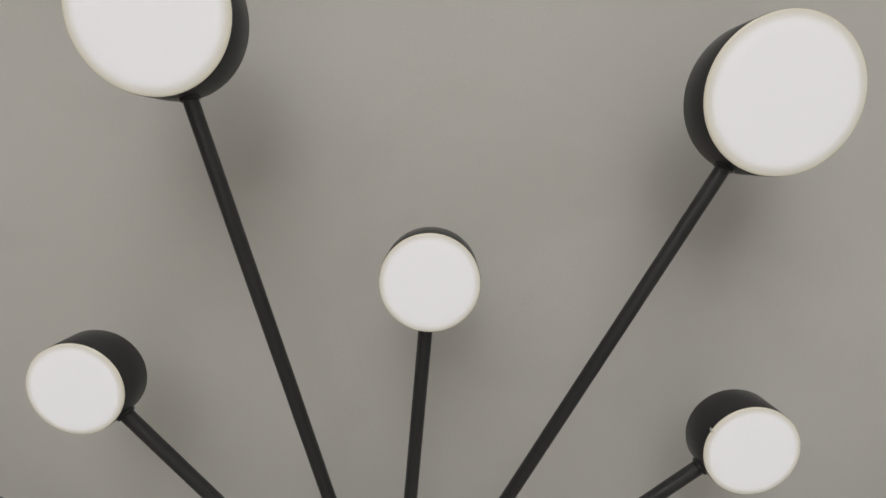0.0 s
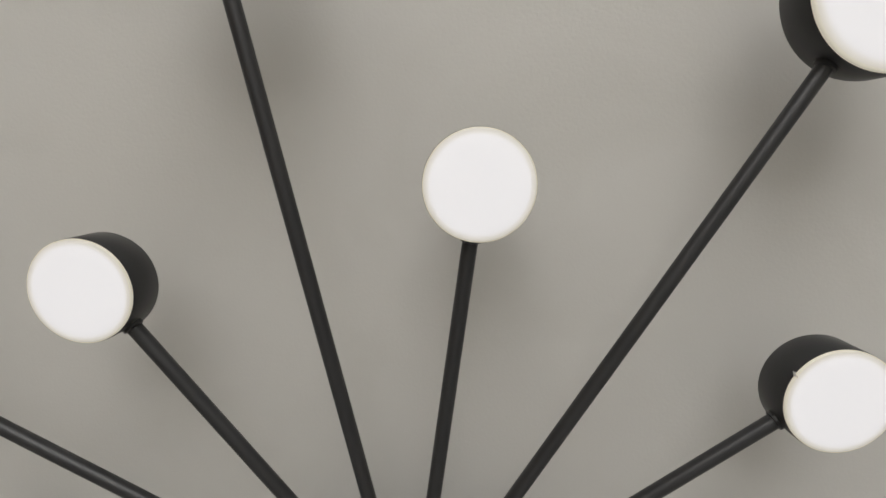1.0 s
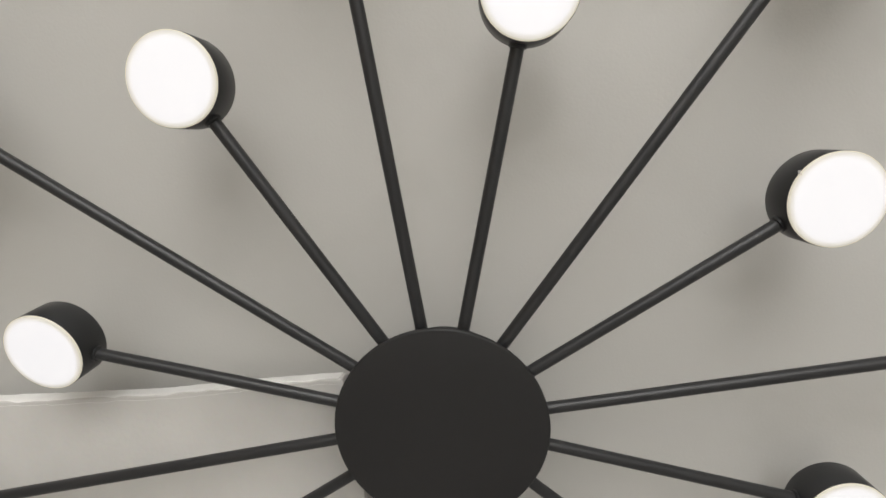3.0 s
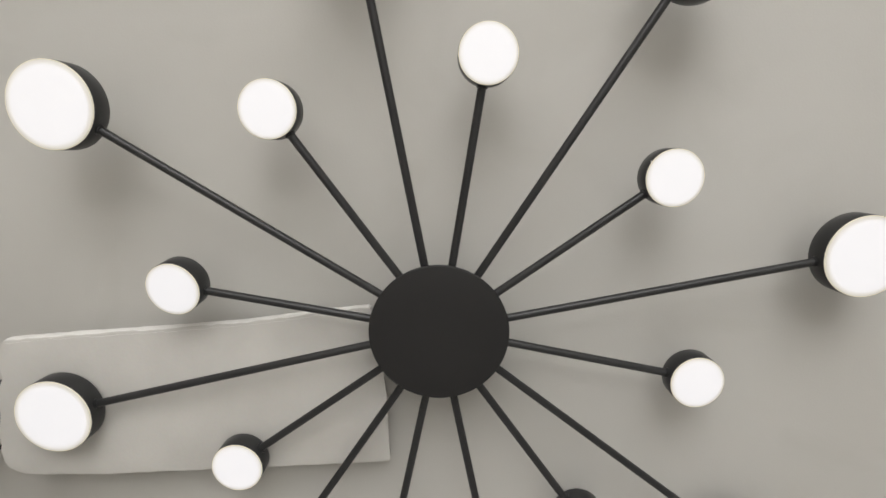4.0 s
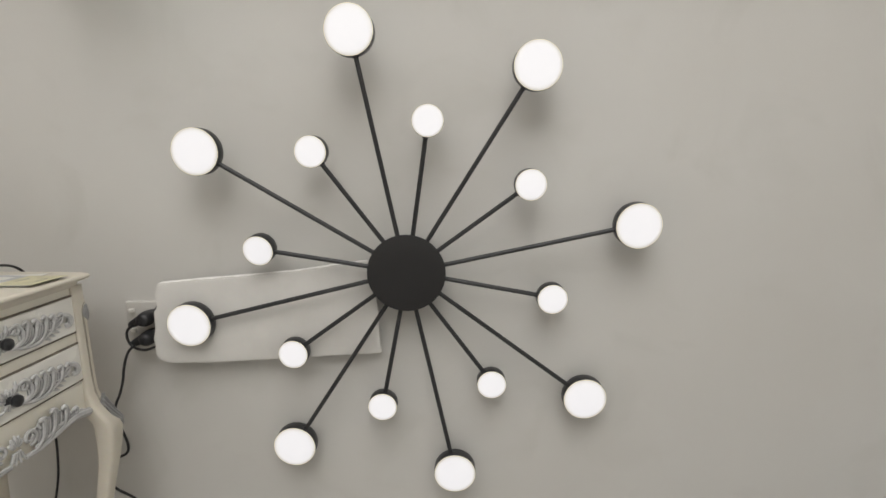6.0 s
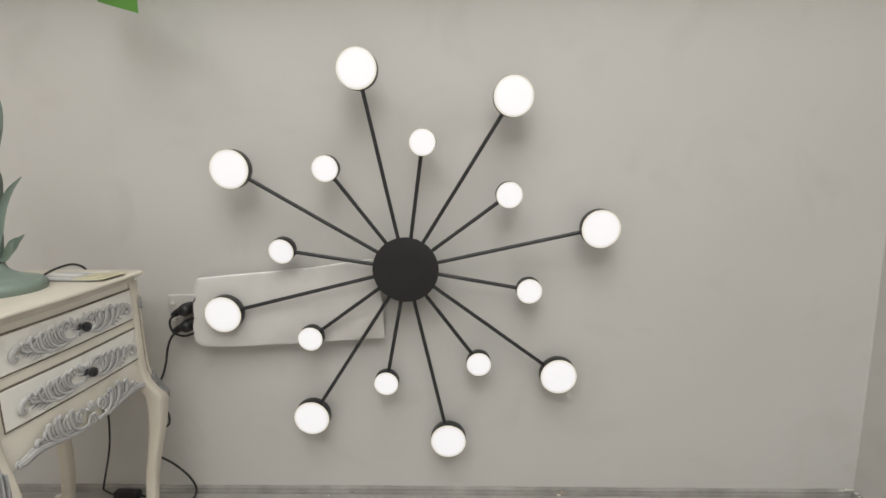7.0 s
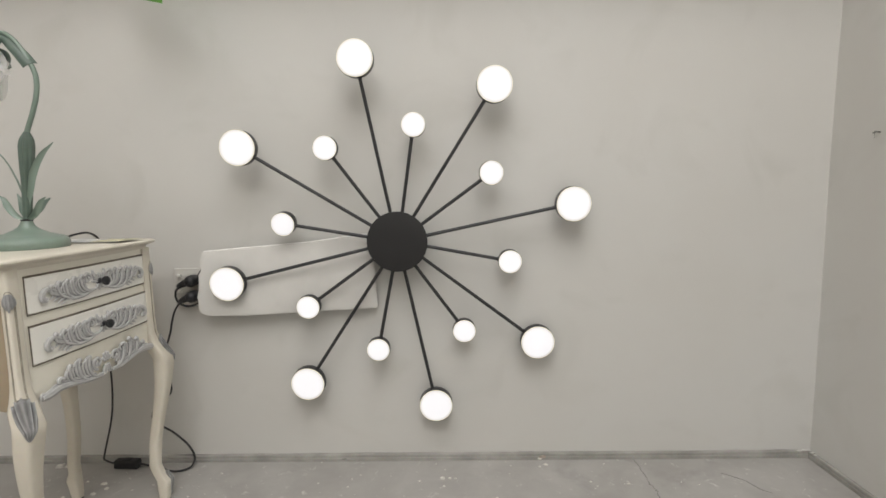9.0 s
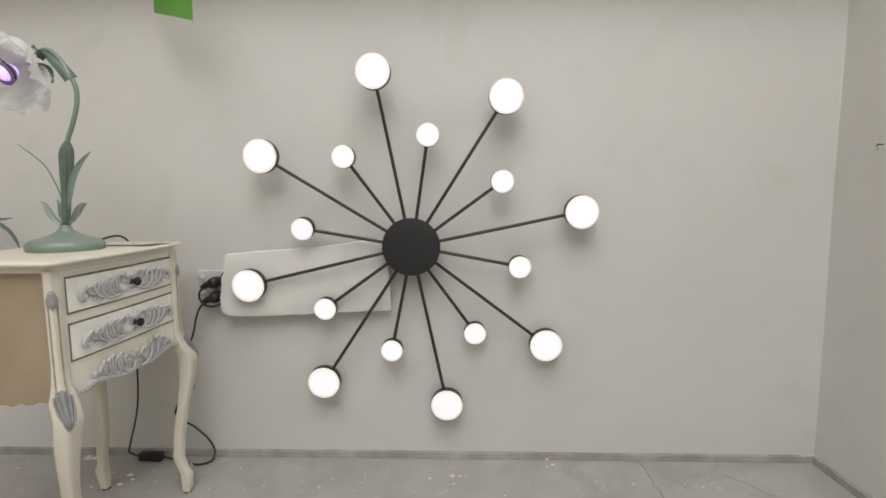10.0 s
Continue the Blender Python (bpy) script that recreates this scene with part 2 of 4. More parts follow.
def part_mesh(name, me, material, parent=None, label="", smooth=40, matrix=None):
    if not me.materials:
        me.materials.append(material)
        if smooth:
            for p in me.polygons:
                p.use_smooth = True
            me.set_sharp_from_angle(angle=radians(smooth))
    ob = new(name, me)
    if parent:
        ob.parent = parent
    if matrix is not None:
        ob.matrix_local = matrix
    if label:
        tagged(ob, label)
    return ob


def thing(name, m, label, category, group="", kind=""):
    ob = new(name)
    ob.empty_display_size = 0.05
    ob.matrix_world = m
    return tagged(ob, label, category, group, kind)


def box(bm, lo, hi, bevel=0.0, seg=2):
    vs = [bm.verts.new((x, y, z)) for x in (lo[0], hi[0]) for y in (lo[1], hi[1]) for z in (lo[2], hi[2])]
    fs = [(0, 1, 3, 2), (4, 6, 7, 5), (0, 4, 5, 1), (2, 3, 7, 6), (0, 2, 6, 4), (1, 5, 7, 3)]
    faces = [bm.faces.new([vs[i] for i in f]) for f in fs]
    if bevel:
        edges = {e for f in faces for e in f.edges}
        bmesh.ops.bevel(bm, geom=list(edges), offset=bevel, segments=seg, affect="EDGES", profile=0.6)


def loft(bm, loops, cap0=True, cap1=True, closed=True):
    rings = [[bm.verts.new(p) for p in loop] for loop in loops]
    n = len(rings[0])
    for a, b in zip(rings, rings[1:]):
        for i in range(n if closed else n - 1):
            j = (i + 1) % n
            bm.faces.new((a[i], a[j], b[j], b[i]))
    if closed and cap0:
        bm.faces.new(rings[0][::-1])
    if closed and cap1:
        bm.faces.new(rings[-1])
    return rings


def lathe(bm, profile, n=48, axis="z", cap0=True, cap1=True):
    """profile: rows of (radius, height) along the axis."""
    loops = []
    for r, h in profile:
        ring = []
        for i in range(n):
            a = 2 * math.pi * i / n
            x, y = r * math.cos(a), r * math.sin(a)
            ring.append((x, y, h) if axis == "z" else (x, -h, y) if axis == "y" else (h, x, y))
        loops.append(ring)
    loft(bm, loops, cap0, cap1)


def spline(pts, n):
    """Catmull-Rom through the points, n steps a span."""
    P = [Vector(p) for p in pts]
    P = [2 * P[0] - P[1]] + P + [2 * P[-1] - P[-2]]
    out = []
    for i in range(1, len(P) - 2):
        for k in range(n):
            t = k / n
            a, b, c, d = P[i - 1 : i + 3]
            out.append(0.5 * (2 * b + (c - a) * t + (2 * a - 5 * b + 4 * c - d) * t * t + (3 * b - a - 3 * c + d) * t ** 3))
    out.append(P[-2])
    return out


def tube(bm, pts, radius, n=10, flat=1.0, up=(0, 0, 1)):
    """Sweeps a round (or flattened) section along points; radius: a number or one for each point."""
    P = [Vector(p) for p in pts]
    R = radius if isinstance(radius, (list, tuple)) else [radius] * len(P)
    side = None
    loops = []
    for i, p in enumerate(P):
        d = (P[min(i + 1, len(P) - 1)] - P[max(i - 1, 0)]).normalized()
        if side is None:
            side = d.cross(Vector(up))
            if side.length < 1e-4:
                side = d.cross(Vector((1, 0, 0)))
        side = (side - d * side.dot(d)).normalized()
        top = d.cross(side)
        loops.append([p + R[i] * (math.cos(2 * math.pi * k / n) * side + flat * math.sin(2 * math.pi * k / n) * top) for k in range(n)])
    loft(bm, loops)


def mix(a, b, t):
    return a + (b - a) * t


def table_at(rows, x):
    """Linear look-up in rows of (x, value)."""
    if x <= rows[0][0]:
        return rows[0][1]
    for (x0, v0), (x1, v1) in zip(rows, rows[1:]):
        if x <= x1:
            return mix(v0, v1, (x - x0) / (x1 - x0))
    return rows[-1][1]


# ------------------------------------------------------------------ the room
EAST, WEST, SOUTH = 1.094, -3.0, -4.2


def slab(name, lo, hi, material, label, category):
    bm = bmesh.new()
    box(bm, lo, hi)
    ob = part(name, bm, material, smooth=0)
    return tagged(ob, label, category, kind="structure")


slab("floor", (WEST - 0.15, SOUTH - 0.15, FLOOR - 0.12), (EAST + 0.15, 0.15, FLOOR), M_FLOOR, "bare grey stained concrete screed floor with pale plaster dust", "floor")
slab("wall_north", (WEST - 0.15, 0.0, FLOOR), (EAST + 0.15, 0.15, ROOM_H), M_WALL, "warm light grey painted plaster wall", "wall")
# unseen west wall, its brown chosen to warm and dim the left side
slab("wall_west", (WEST - 0.15, SOUTH, FLOOR), (WEST, 0.0, ROOM_H), M_BROWN, "plain unseen wall, brown for warm bounce light", "wall")


def side_wall():
    """Side wall with a plaster fillet where it meets the north wall."""
    bm = bmesh.new()
    loops = []
    for i in range(25):
        z = mix(FLOOR, ROOM_H, i / 24)
        x = EAST + 0.004 * noise.noise((2.3, 0.4, z * 1.7))
        r = 0.0028 + 0.001 * noise.noise((0.3, 7.1, z * 5))
        fillet = [(x - r + r * math.sin(a), -r + r * math.cos(a)) for a in (math.pi / 2 * k / 6 for k in range(7))]
        ring = [(px, py, z) for px, py in fillet] + [(x, SOUTH, z), (EAST + 0.2, SOUTH, z), (EAST + 0.2, 0.0, z)]
        loops.append(ring)
    loft(bm, loops)
    return tagged(part("wall_east", bm, M_WALL, smooth=25), "warm light grey painted plaster side wall with a slightly rounded corner", "wall", kind="structure")


side_wall()
# unseen south wall, kept pale so its bounce softens the shadows
slab("wall_south", (WEST - 0.15, SOUTH - 0.15, FLOOR), (EAST + 0.15, SOUTH, ROOM_H), M_WALL, "plain unseen wall, light grey to bounce fill light", "wall")
# the soffit is added out of view to cast the soft band on the upper wall
slab("shade_soffit", (WEST, -0.15, 1.36), (EAST + 0.05, 0.0, ROOM_H), M_CEIL, "plain white boxed soffit out of view, added to shade the upper wall", "soffit")
slab("ceiling", (WEST - 0.15, SOUTH - 0.15, ROOM_H), (EAST + 0.15, 0.15, ROOM_H + 0.1), M_CEIL, "plain white painted ceiling", "ceiling")


def skirting(name, p0, p1, inward, label):
    """Low strip with a rough, slightly wavy top edge, end to end along a wall."""
    bm = bmesh.new()
    a, b, nrm = Vector(p0), Vector(p1), Vector(inward)
    steps = int((b - a).length / 0.04)
    rnd = random.Random(5)
    loops = []
    for i in range(steps + 1):
        p = a.lerp(b, i / steps)
        h = 0.0185 + 0.0012 * noise.noise((i * 0.23, 1.7, 0)) + rnd.uniform(-0.0006, 0.0006)
        d = 0.011 + 0.001 * noise.noise((i * 0.31, 4.2, 0))
        sec = [(0.0, 0.0), (d, 0.0), (d, h * 0.45), (d - 0.0016, h * 0.52), (d - 0.0016, h * 0.59), (d - 0.0008, h * 0.64), (d - 0.001, h - 0.002), (d - 0.003, h), (0.0, h)]
        loops.append([p + nrm * o + Vector((0, 0, FLOOR + z)) for o, z in sec])
    loft(bm, loops)
    return tagged(part(name, bm, M_SKIRT, smooth=30), label, "skirting", kind="structure")


skirting("baseboard", (WEST, 0, 0), (EAST, 0, 0), (0, -1, 0), "low rough grey skirting strip along the wall foot")
skirting("baseboard", (EAST, -0.0125, 0), (EAST, SOUTH, 0), (-1, 0, 0), "low rough grey skirting strip along the side wall foot")

for px, py, sx, sy, *rest in PANELS:
    root = thing("ceiling_panel_light", pose(px, py, ROOM_H), "large white ceiling panel light added out of view, switched on", "ceiling light", "ceiling panel lights")
    bm = bmesh.new()
    for lo, hi in (((-sx / 2 - 0.02, -sy / 2 - 0.02, -0.02), (-sx / 2, sy / 2 + 0.02, 0)), ((sx / 2, -sy / 2 - 0.02, -0.02), (sx / 2 + 0.02, sy / 2 + 0.02, 0)),
                   ((-sx / 2, -sy / 2 - 0.02, -0.02), (sx / 2, -sy / 2, 0)), ((-sx / 2, sy / 2, -0.02), (sx / 2, sy / 2 + 0.02, 0))):
        box(bm, lo, hi)
    part("frame", bm, M_TIN, root, smooth=0)
    bm = bmesh.new()
    box(bm, (-sx / 2, -sy / 2, -0.012), (sx / 2, sy / 2, -0.004))
    part("diffuser", bm, M_GLOW_PANEL, root, "glowing white diffuser", smooth=0)


# ------------------------------------------------------------------ starburst lamp on the wall
HUB = pose(0.003, -0.0689, 0.6095, 2.78, 0, 0.89)
# the lamp hangs a little forwards at the top; in its own axes the discs' faces lie at y = 0
# small heads that are turned on their arms: degrees round x, y and z
HEAD_TILT = {170: (7, 0, -3), 171: (7, 0, -3)}
LONG_R, SHORT_R = 0.44, 0.2833
# angle of each head, how far its arm leaves the hub aside of the centre line, and how far it is bent back
LONG = ((11.25, -0.0007, -0.0009), (57.13, -0.0013, 0.0029), (101.33, 0.0013, -0.0021), (148.27, -0.0009, -0.0044), (193.23, -0.0003, -0.0009), (236.63, 0.0021, -0.0011), (281.47, 0.0004, -0.0025), (322.73, 0.0035, 0.0034))
SHORT = ((35.37, -0.0014, 0.0), (80.81, -0.0022, 0.0015), (126.26, -0.0014, 0.0012), (170.52, 0.0003, 0.0006), (215.55, -0.0001, 0.0027), (258.42, 0.0014, -0.0024), (305.01, -0.0011, 0.0005), (348.78, 0.0008, 0.0019))


def head_mesh(r, depth):
    """Open can with a rounded back edge and a small lip, its opening towards -Y at 0."""
    bm = bmesh.new()
    lathe(bm, [(r - 0.0022, -0.004), (r - 0.0018, -0.0012), (r - 0.0004, -0.0008), (r, -0.0014), (r, -depth + 0.0018), (r - 0.0006, -depth + 0.0005), (r - 0.002, -depth)], 72, "y", cap0=False)
    return bm


def opal_mesh(r):
    """Slightly domed opal disc that stands proud of the can."""
    bm = bmesh.new()
    lathe(bm, [(r - 0.0003, -0.0012), (r - 0.0003, 0.0), (r - 0.0006, 0.0004), (r - 0.0014, 0.0006), (r * 0.7, 0.0008), (r * 0.35, 0.0009), (0.0006, 0.0009)], 72, "y")
    return bm


def arm_mesh(length):
    bm = bmesh.new()
    tube(bm, [(0, 0, 0), (0.05, 0, 0), (length * 0.5, 0, 0), (length, 0, 0)], 0.0043, 20)
    return bm


def collar_mesh():
    bm = bmesh.new()
    lathe(bm, [(0.0045, -0.002), (0.0056, -0.0015), (0.0056, 0.0022), (0.0046, 0.003)], 20, "x")
    return bm


def starburst_lamp():
    root = thing("starburst_lamp", HUB, "black metal starburst lamp with sixteen lit white round heads", "lamp")
    bm = bmesh.new()
    lathe(bm, [(0.0738, -0.0073), (0.0749, -0.0067), (0.0750, -0.0047), (0.0745, -0.0039), (0.0733, -0.0035), (0.03, -0.0035), (0.001, -0.0035)], 96, "y")
    part("hub_disc", bm, M_DISC, root, "matt black round hub plate", matrix=Matrix.Translation((-0.0012, 0, -0.0013)))
    bm = bmesh.new()
    lathe(bm, [(0.0570, -0.0725), (0.0576, -0.0715), (0.0576, -0.0085), (0.0566, -0.0075)], 80, "y")
    part("canopy", bm, M_CANOPY, root, "dark grey round wall canopy", matrix=Matrix.Translation((-0.0012, 0, -0.0085)))

    def shared(bm):
        bmesh.ops.recalc_face_normals(bm, faces=bm.faces)
        me = bpy.data.meshes.new("lamp_part")
        bm.to_mesh(me)
        bm.free()
        return me

    collar_me = shared(collar_mesh())
    for kind, rows, c, r, depth, opal in (("large", LONG, LONG_R, 0.0427, 0.0243, M_OPAL_L), ("small", SHORT, SHORT_R, 0.0289, 0.0243, M_OPAL_S)):
        head_me, opal_me = shared(head_mesh(r, depth)), shared(opal_mesh(r))
        for a, aside, back in rows:
            out = Vector((math.cos(radians(a)), 0, math.sin(radians(a))))
            start = Vector((-0.0012, 0.0157, -0.0013)) + out * 0.05 + Vector((-out.z, 0, out.x)) * aside
            end = out * (c - r) + Vector((0, 0.0137 + back, 0))
            way = end - start
            turn = way.to_track_quat("X", "Y").to_matrix().to_4x4()
            arm = part("arm", arm_mesh(way.length + 0.005), M_BLACK, root, matrix=Matrix.Translation(start) @ turn)
            part_mesh("collar", collar_me, M_BLACK, arm, matrix=pose(way.length, 0, 0))
            head = part_mesh("lamp_head", head_me, M_BLACK, root, kind + " black round lamp head", matrix=Matrix.Translation(out * c) @ pose(0, 0.0009 + back, 0, *HEAD_TILT.get(round(a), (0, 0, 0))))
            part_mesh("diffuser", opal_me, opal, head, "glowing white opal disc")
            if 34 < a < 37:
                bm = bmesh.new()
                for dx, dz in ((0.0, 0.0), (0.0010, -0.0006), (-0.0002, 0.0012)):
                    box(bm, (-0.0252 + dx, -0.0008, 0.0146 + dz), (-0.0246 + dx, 0.0008, 0.0158 + dz), 0.0002)
                part("chip", bm, M_PLASTIC, head, "small white chipped spot", smooth=0)
    return root


starburst_lamp()


# ------------------------------------------------------------------ foam board, sockets, plugs
def foam_board():
    """Hand-cut foam strip: ragged ends, rounded knocked edges, on two spacers that hold it off the wall, further at one end."""
    root = thing("foam_board", pose(-0.3, 0, 0.51), "long white hand-cut foam board with ragged edges fixed against the wall", "board")
    top = [(-0.4898, 0.5885), (-0.405, 0.5953), (-0.3112, 0.6013), (-0.216, 0.6089), (-0.1389, 0.6194), (-0.0786, 0.6258)]
    low = [(-0.5022, 0.431), (-0.4898, 0.4236), (-0.3982, 0.4217), (-0.286, 0.4263), (-0.1719, 0.4307), (-0.0594, 0.4352)]
    rnd = random.Random(3)
    edge = []
    for rows in (top, [(-0.0686, 0.6002), (-0.0649, 0.551), (-0.0619, 0.4922)], low[::-1], [(-0.5067, 0.4376), (-0.5085, 0.4731), (-0.5045, 0.5016), (-0.5029, 0.5301), (-0.4952, 0.5444), (-0.4981, 0.5683)]):
        edge += rows
    pts = []
    for i, p in enumerate(edge):
        q = edge[(i + 1) % len(edge)]
        steps = max(2, int(math.dist(p, q) / 0.008))
        for k in range(steps):
            t = k / steps
            w = 0.0011 if p[0] > -0.5 else 0.0021
            pts.append((mix(p[0], q[0], t) + rnd.uniform(-w, w) * 0.7, mix(p[1], q[1], t) + rnd.uniform(-w, w) * 0.6))
    bm = bmesh.new()
    cx, cz = -0.3, 0.51

    def ring(inset, y):
        out = []
        for i, (x, z) in enumerate(pts):
            a, b = pts[i - 1], pts[(i + 1) % len(pts)]
            tx, tz = b[0] - a[0], b[1] - a[1]
            ln = math.hypot(tx, tz) or 1
            out.append((x - cx - tz / ln * inset, y - 0.048 * max(0.0, -0.06 - x), z - cz - tx / ln * inset))
        return out

    loft(bm, [ring(0.0008, -0.0155), ring(0.0, -0.0162), ring(0.0, -0.0266), ring(0.0006, -0.0276), ring(0.002, -0.028)])
    part("panel", bm, M_FOAM, root, smooth=35)
    # torn skin along the upper edge, sloping back, whitened as the edge's highlight
    bm = bmesh.new()
    rows = []
    for i in range(73):
        x = mix(-0.4890, -0.0800, i / 72)
        z = table_at(top, x) + rnd.uniform(-0.0004, 0.0004)
        h = 0.0032 + 0.0018 * noise.noise((x * 38, 2.0, 0)) + rnd.uniform(-0.0005, 0.0005)
        y = -0.048 * max(0.0, -0.06 - x)
        rows.append([(x - cx, y + b, z + c - cz) for b, c in ((-0.0270, -h), (-0.0281, -h), (-0.0262, 0.0010), (-0.0240, 0.0013), (-0.0165, 0.0013), (-0.0165, -0.002))])
    loft(bm, rows)
    part("torn_lit_edge", bm, M_LIT_EDGE, root, "torn upper edge whitened as a highlight", smooth=50)
    for x, deep in ((-0.13, 0.031), (0.15, 0.0195)):
        bm = bmesh.new()
        box(bm, (x - 0.03, -deep, -0.05), (x + 0.03, 0.0, 0.05), 0.001)
        part("spacer", bm, M_FOAM, root, smooth=30)
    return root


foam_board()


def wall_socket():
    root = thing("wall_socket", pose(-0.5425, 0, 0.4940), "grey beige plastic double wall socket with two small switches", "socket")
    bm = bmesh.new()
    box(bm, (-0.047, -0.011, -0.047), (0.047, 0.0, 0.047), 0.003, 3)
    part("plate", bm, M_PLATE, root, "grey beige cover plate")
    for z in (0.029, -0.013):
        bm = bmesh.new()
        box(bm, (-0.037, -0.018, z - 0.0038), (-0.027, -0.0105, z + 0.0038), 0.0015)
        part("switch", bm, M_PLASTIC, root, "small white rocker switch")
    return root


wall_socket()


def power_plug(z):
    root = thing("power_plug", pose(-0.533, -0.011, z), "round black rubber mains plug pushed into the wall socket", "plug", "plugs in the wall socket")
    bm = bmesh.new()
    lathe(bm, [(0.012, 0.0), (0.0150, 0.0005), (0.0158, 0.006), (0.0168, 0.014), (0.0170, 0.024), (0.0161, 0.031), (0.0138, 0.0365), (0.011, 0.0395), (0.004, 0.041), (0.0005, 0.0415)], 40, "y")
    for vtx in bm.verts:
        vtx.co.x, vtx.co.z = vtx.co.x * 0.9, vtx.co.z * 0.9
    part("body", bm, M_RUBBER, root)
    bm = bmesh.new()
    lathe(bm, [(0.0055, 0.0400), (0.005, 0.042), (0.001, 0.0425)], 20, "y")
    part("cap", bm, M_RUBBER, root)
    bm = bmesh.new()
    pts = spline([(-0.012, -0.021, -0.003), (-0.025, -0.022, -0.009), (-0.036, -0.019, -0.015)], 6)
    tube(bm, pts, [mix(0.0098, 0.0060, i / (len(pts) - 1)) + (0.0007 if i % 2 else 0) for i in range(len(pts))], 14)
    part("strain_relief", bm, M_RUBBER, root, "ribbed cable sleeve")
    return root


power_plug(0.5120)
power_plug(0.4715)


def cable(name, pts, label, r=0.0027, n=8):
    bm = bmesh.new()
    tube(bm, spline(pts, n), r, 10)
    return tagged(part(name, bm, M_RUBBER), label, "cable")


cable("power_cable", [(-0.5594, -0.041, 0.4985), (-0.5707, -0.04, 0.4881), (-0.5731, -0.039, 0.4709), (-0.5629, -0.04, 0.4548), (-0.5381, -0.042, 0.4482), (-0.509, -0.036, 0.4564), (-0.4757, -0.02, 0.4631)],
      "black rubber cable curling from the upper plug behind the foam board")
cable("power_cable", [(-0.5105, -0.018, 0.5389), (-0.5146, -0.028, 0.5289), (-0.5184, -0.032, 0.5152), (-0.5186, -0.024, 0.5031)], "short black cable end tucked behind the foam board")
cable("power_cable", [(-0.551, -0.052, 0.4612), (-0.5636, -0.049, 0.4519), (-0.5758, -0.046, 0.434), (-0.5857, -0.0439, 0.4059), (-0.5935, -0.0391, 0.3816), (-0.6071, -0.0344, 0.3497), (-0.6226, -0.031, 0.3204), (-0.6269, -0.0284, 0.2891), (-0.6173, -0.0267, 0.2568), (-0.6122, -0.0245, 0.2285), (-0.6191, -0.0219, 0.2059),
                      (-0.6495, -0.0197, 0.1861), (-0.672, -0.02, 0.1419), (-0.6512, -0.022, 0.1194), (-0.6174, -0.022, 0.0989), (-0.5799, -0.022, 0.0626), (-0.5642, -0.024, 0.0282), (-0.5675, -0.0456, 0.0120), (-0.6018, -0.0585, 0.0094), (-0.6549, -0.0405, 0.0096), (-0.6947, -0.0336, 0.0140), (-0.7129, -0.0347, 0.0185)],
      "black rubber cable hanging from the plug and looping onto the floor")
cable("lamp_cable", [(-0.7683, -0.0344, 0.0187), (-0.7839, -0.0329, 0.0195), (-0.8105, -0.024, 0.0245), (-0.8128, -0.02, 0.0328), (-0.8052, -0.02, 0.0604), (-0.7867, -0.02, 0.1251), (-0.7769, -0.02, 0.181), (-0.7731, -0.02, 0.2606), (-0.7757, -0.025, 0.3879), (-0.755, -0.05, 0.5208), (-0.72, -0.075, 0.60), (-0.712, -0.10, 0.6255), (-0.706, -0.125, 0.6405), (-0.70, -0.155, 0.6485), (-0.698, -0.18, 0.6490), (-0.698, -0.21, 0.6455), (-0.698, -0.232, 0.6395), (-0.698, -0.252, 0.6348)],
      "black lamp cable running up behind the bedside table", r=0.0024)


def inline_switch():
    root = thing("inline_switch", pose(-0.7406, -0.0346, FLOOR + 0.0127, 0, 0, -2), "black plastic inline cable switch lying on the floor", "switch")
    bm = bmesh.new()
    box(bm, (-0.033, -0.0115, -0.0115), (0.033, 0.0115, 0.0115), 0.005, 3)
    part("body", bm, M_RUBBER, root)
    bm = bmesh.new()
    box(bm, (-0.011, -0.007, 0.0105), (0.011, 0.007, 0.0132), 0.0012)
    part("rocker", bm, M_RUBBER, root)
    return root


inline_switch()


# ------------------------------------------------------------------ bedside table
CAB = Matrix.Translation((-0.690, -0.324, 0)) @ Matrix.Rotation(radians(87.9), 4, "Z")
# local axes: x along the front (to the far side), -y out of the front, z up
HALF_W, HALF_D = 0.180, 0.131


def rise(x, z):
    """Height over the ground of a design height: the case sits lower, on shorter legs."""
    return z - 0.0403 if z > 0.42 else FLOOR + (z - FLOOR) * 0.9017


TOP_Z = 0.6328


def front_y(x):
    """Bowed front."""
    return -HALF_D + 0.0120 - 0.005 * math.cos(math.pi * x / 0.40) ** 2


def on_front(x, z, lift=0.0):
    return Vector((x, front_y(x) - lift, rise(x, z)))


CENTRE = 0.010


def carved(x, z, lift=0.0):
    """Place on the front measured from the middle of the drawers."""
    return on_front(x + CENTRE, z, lift)


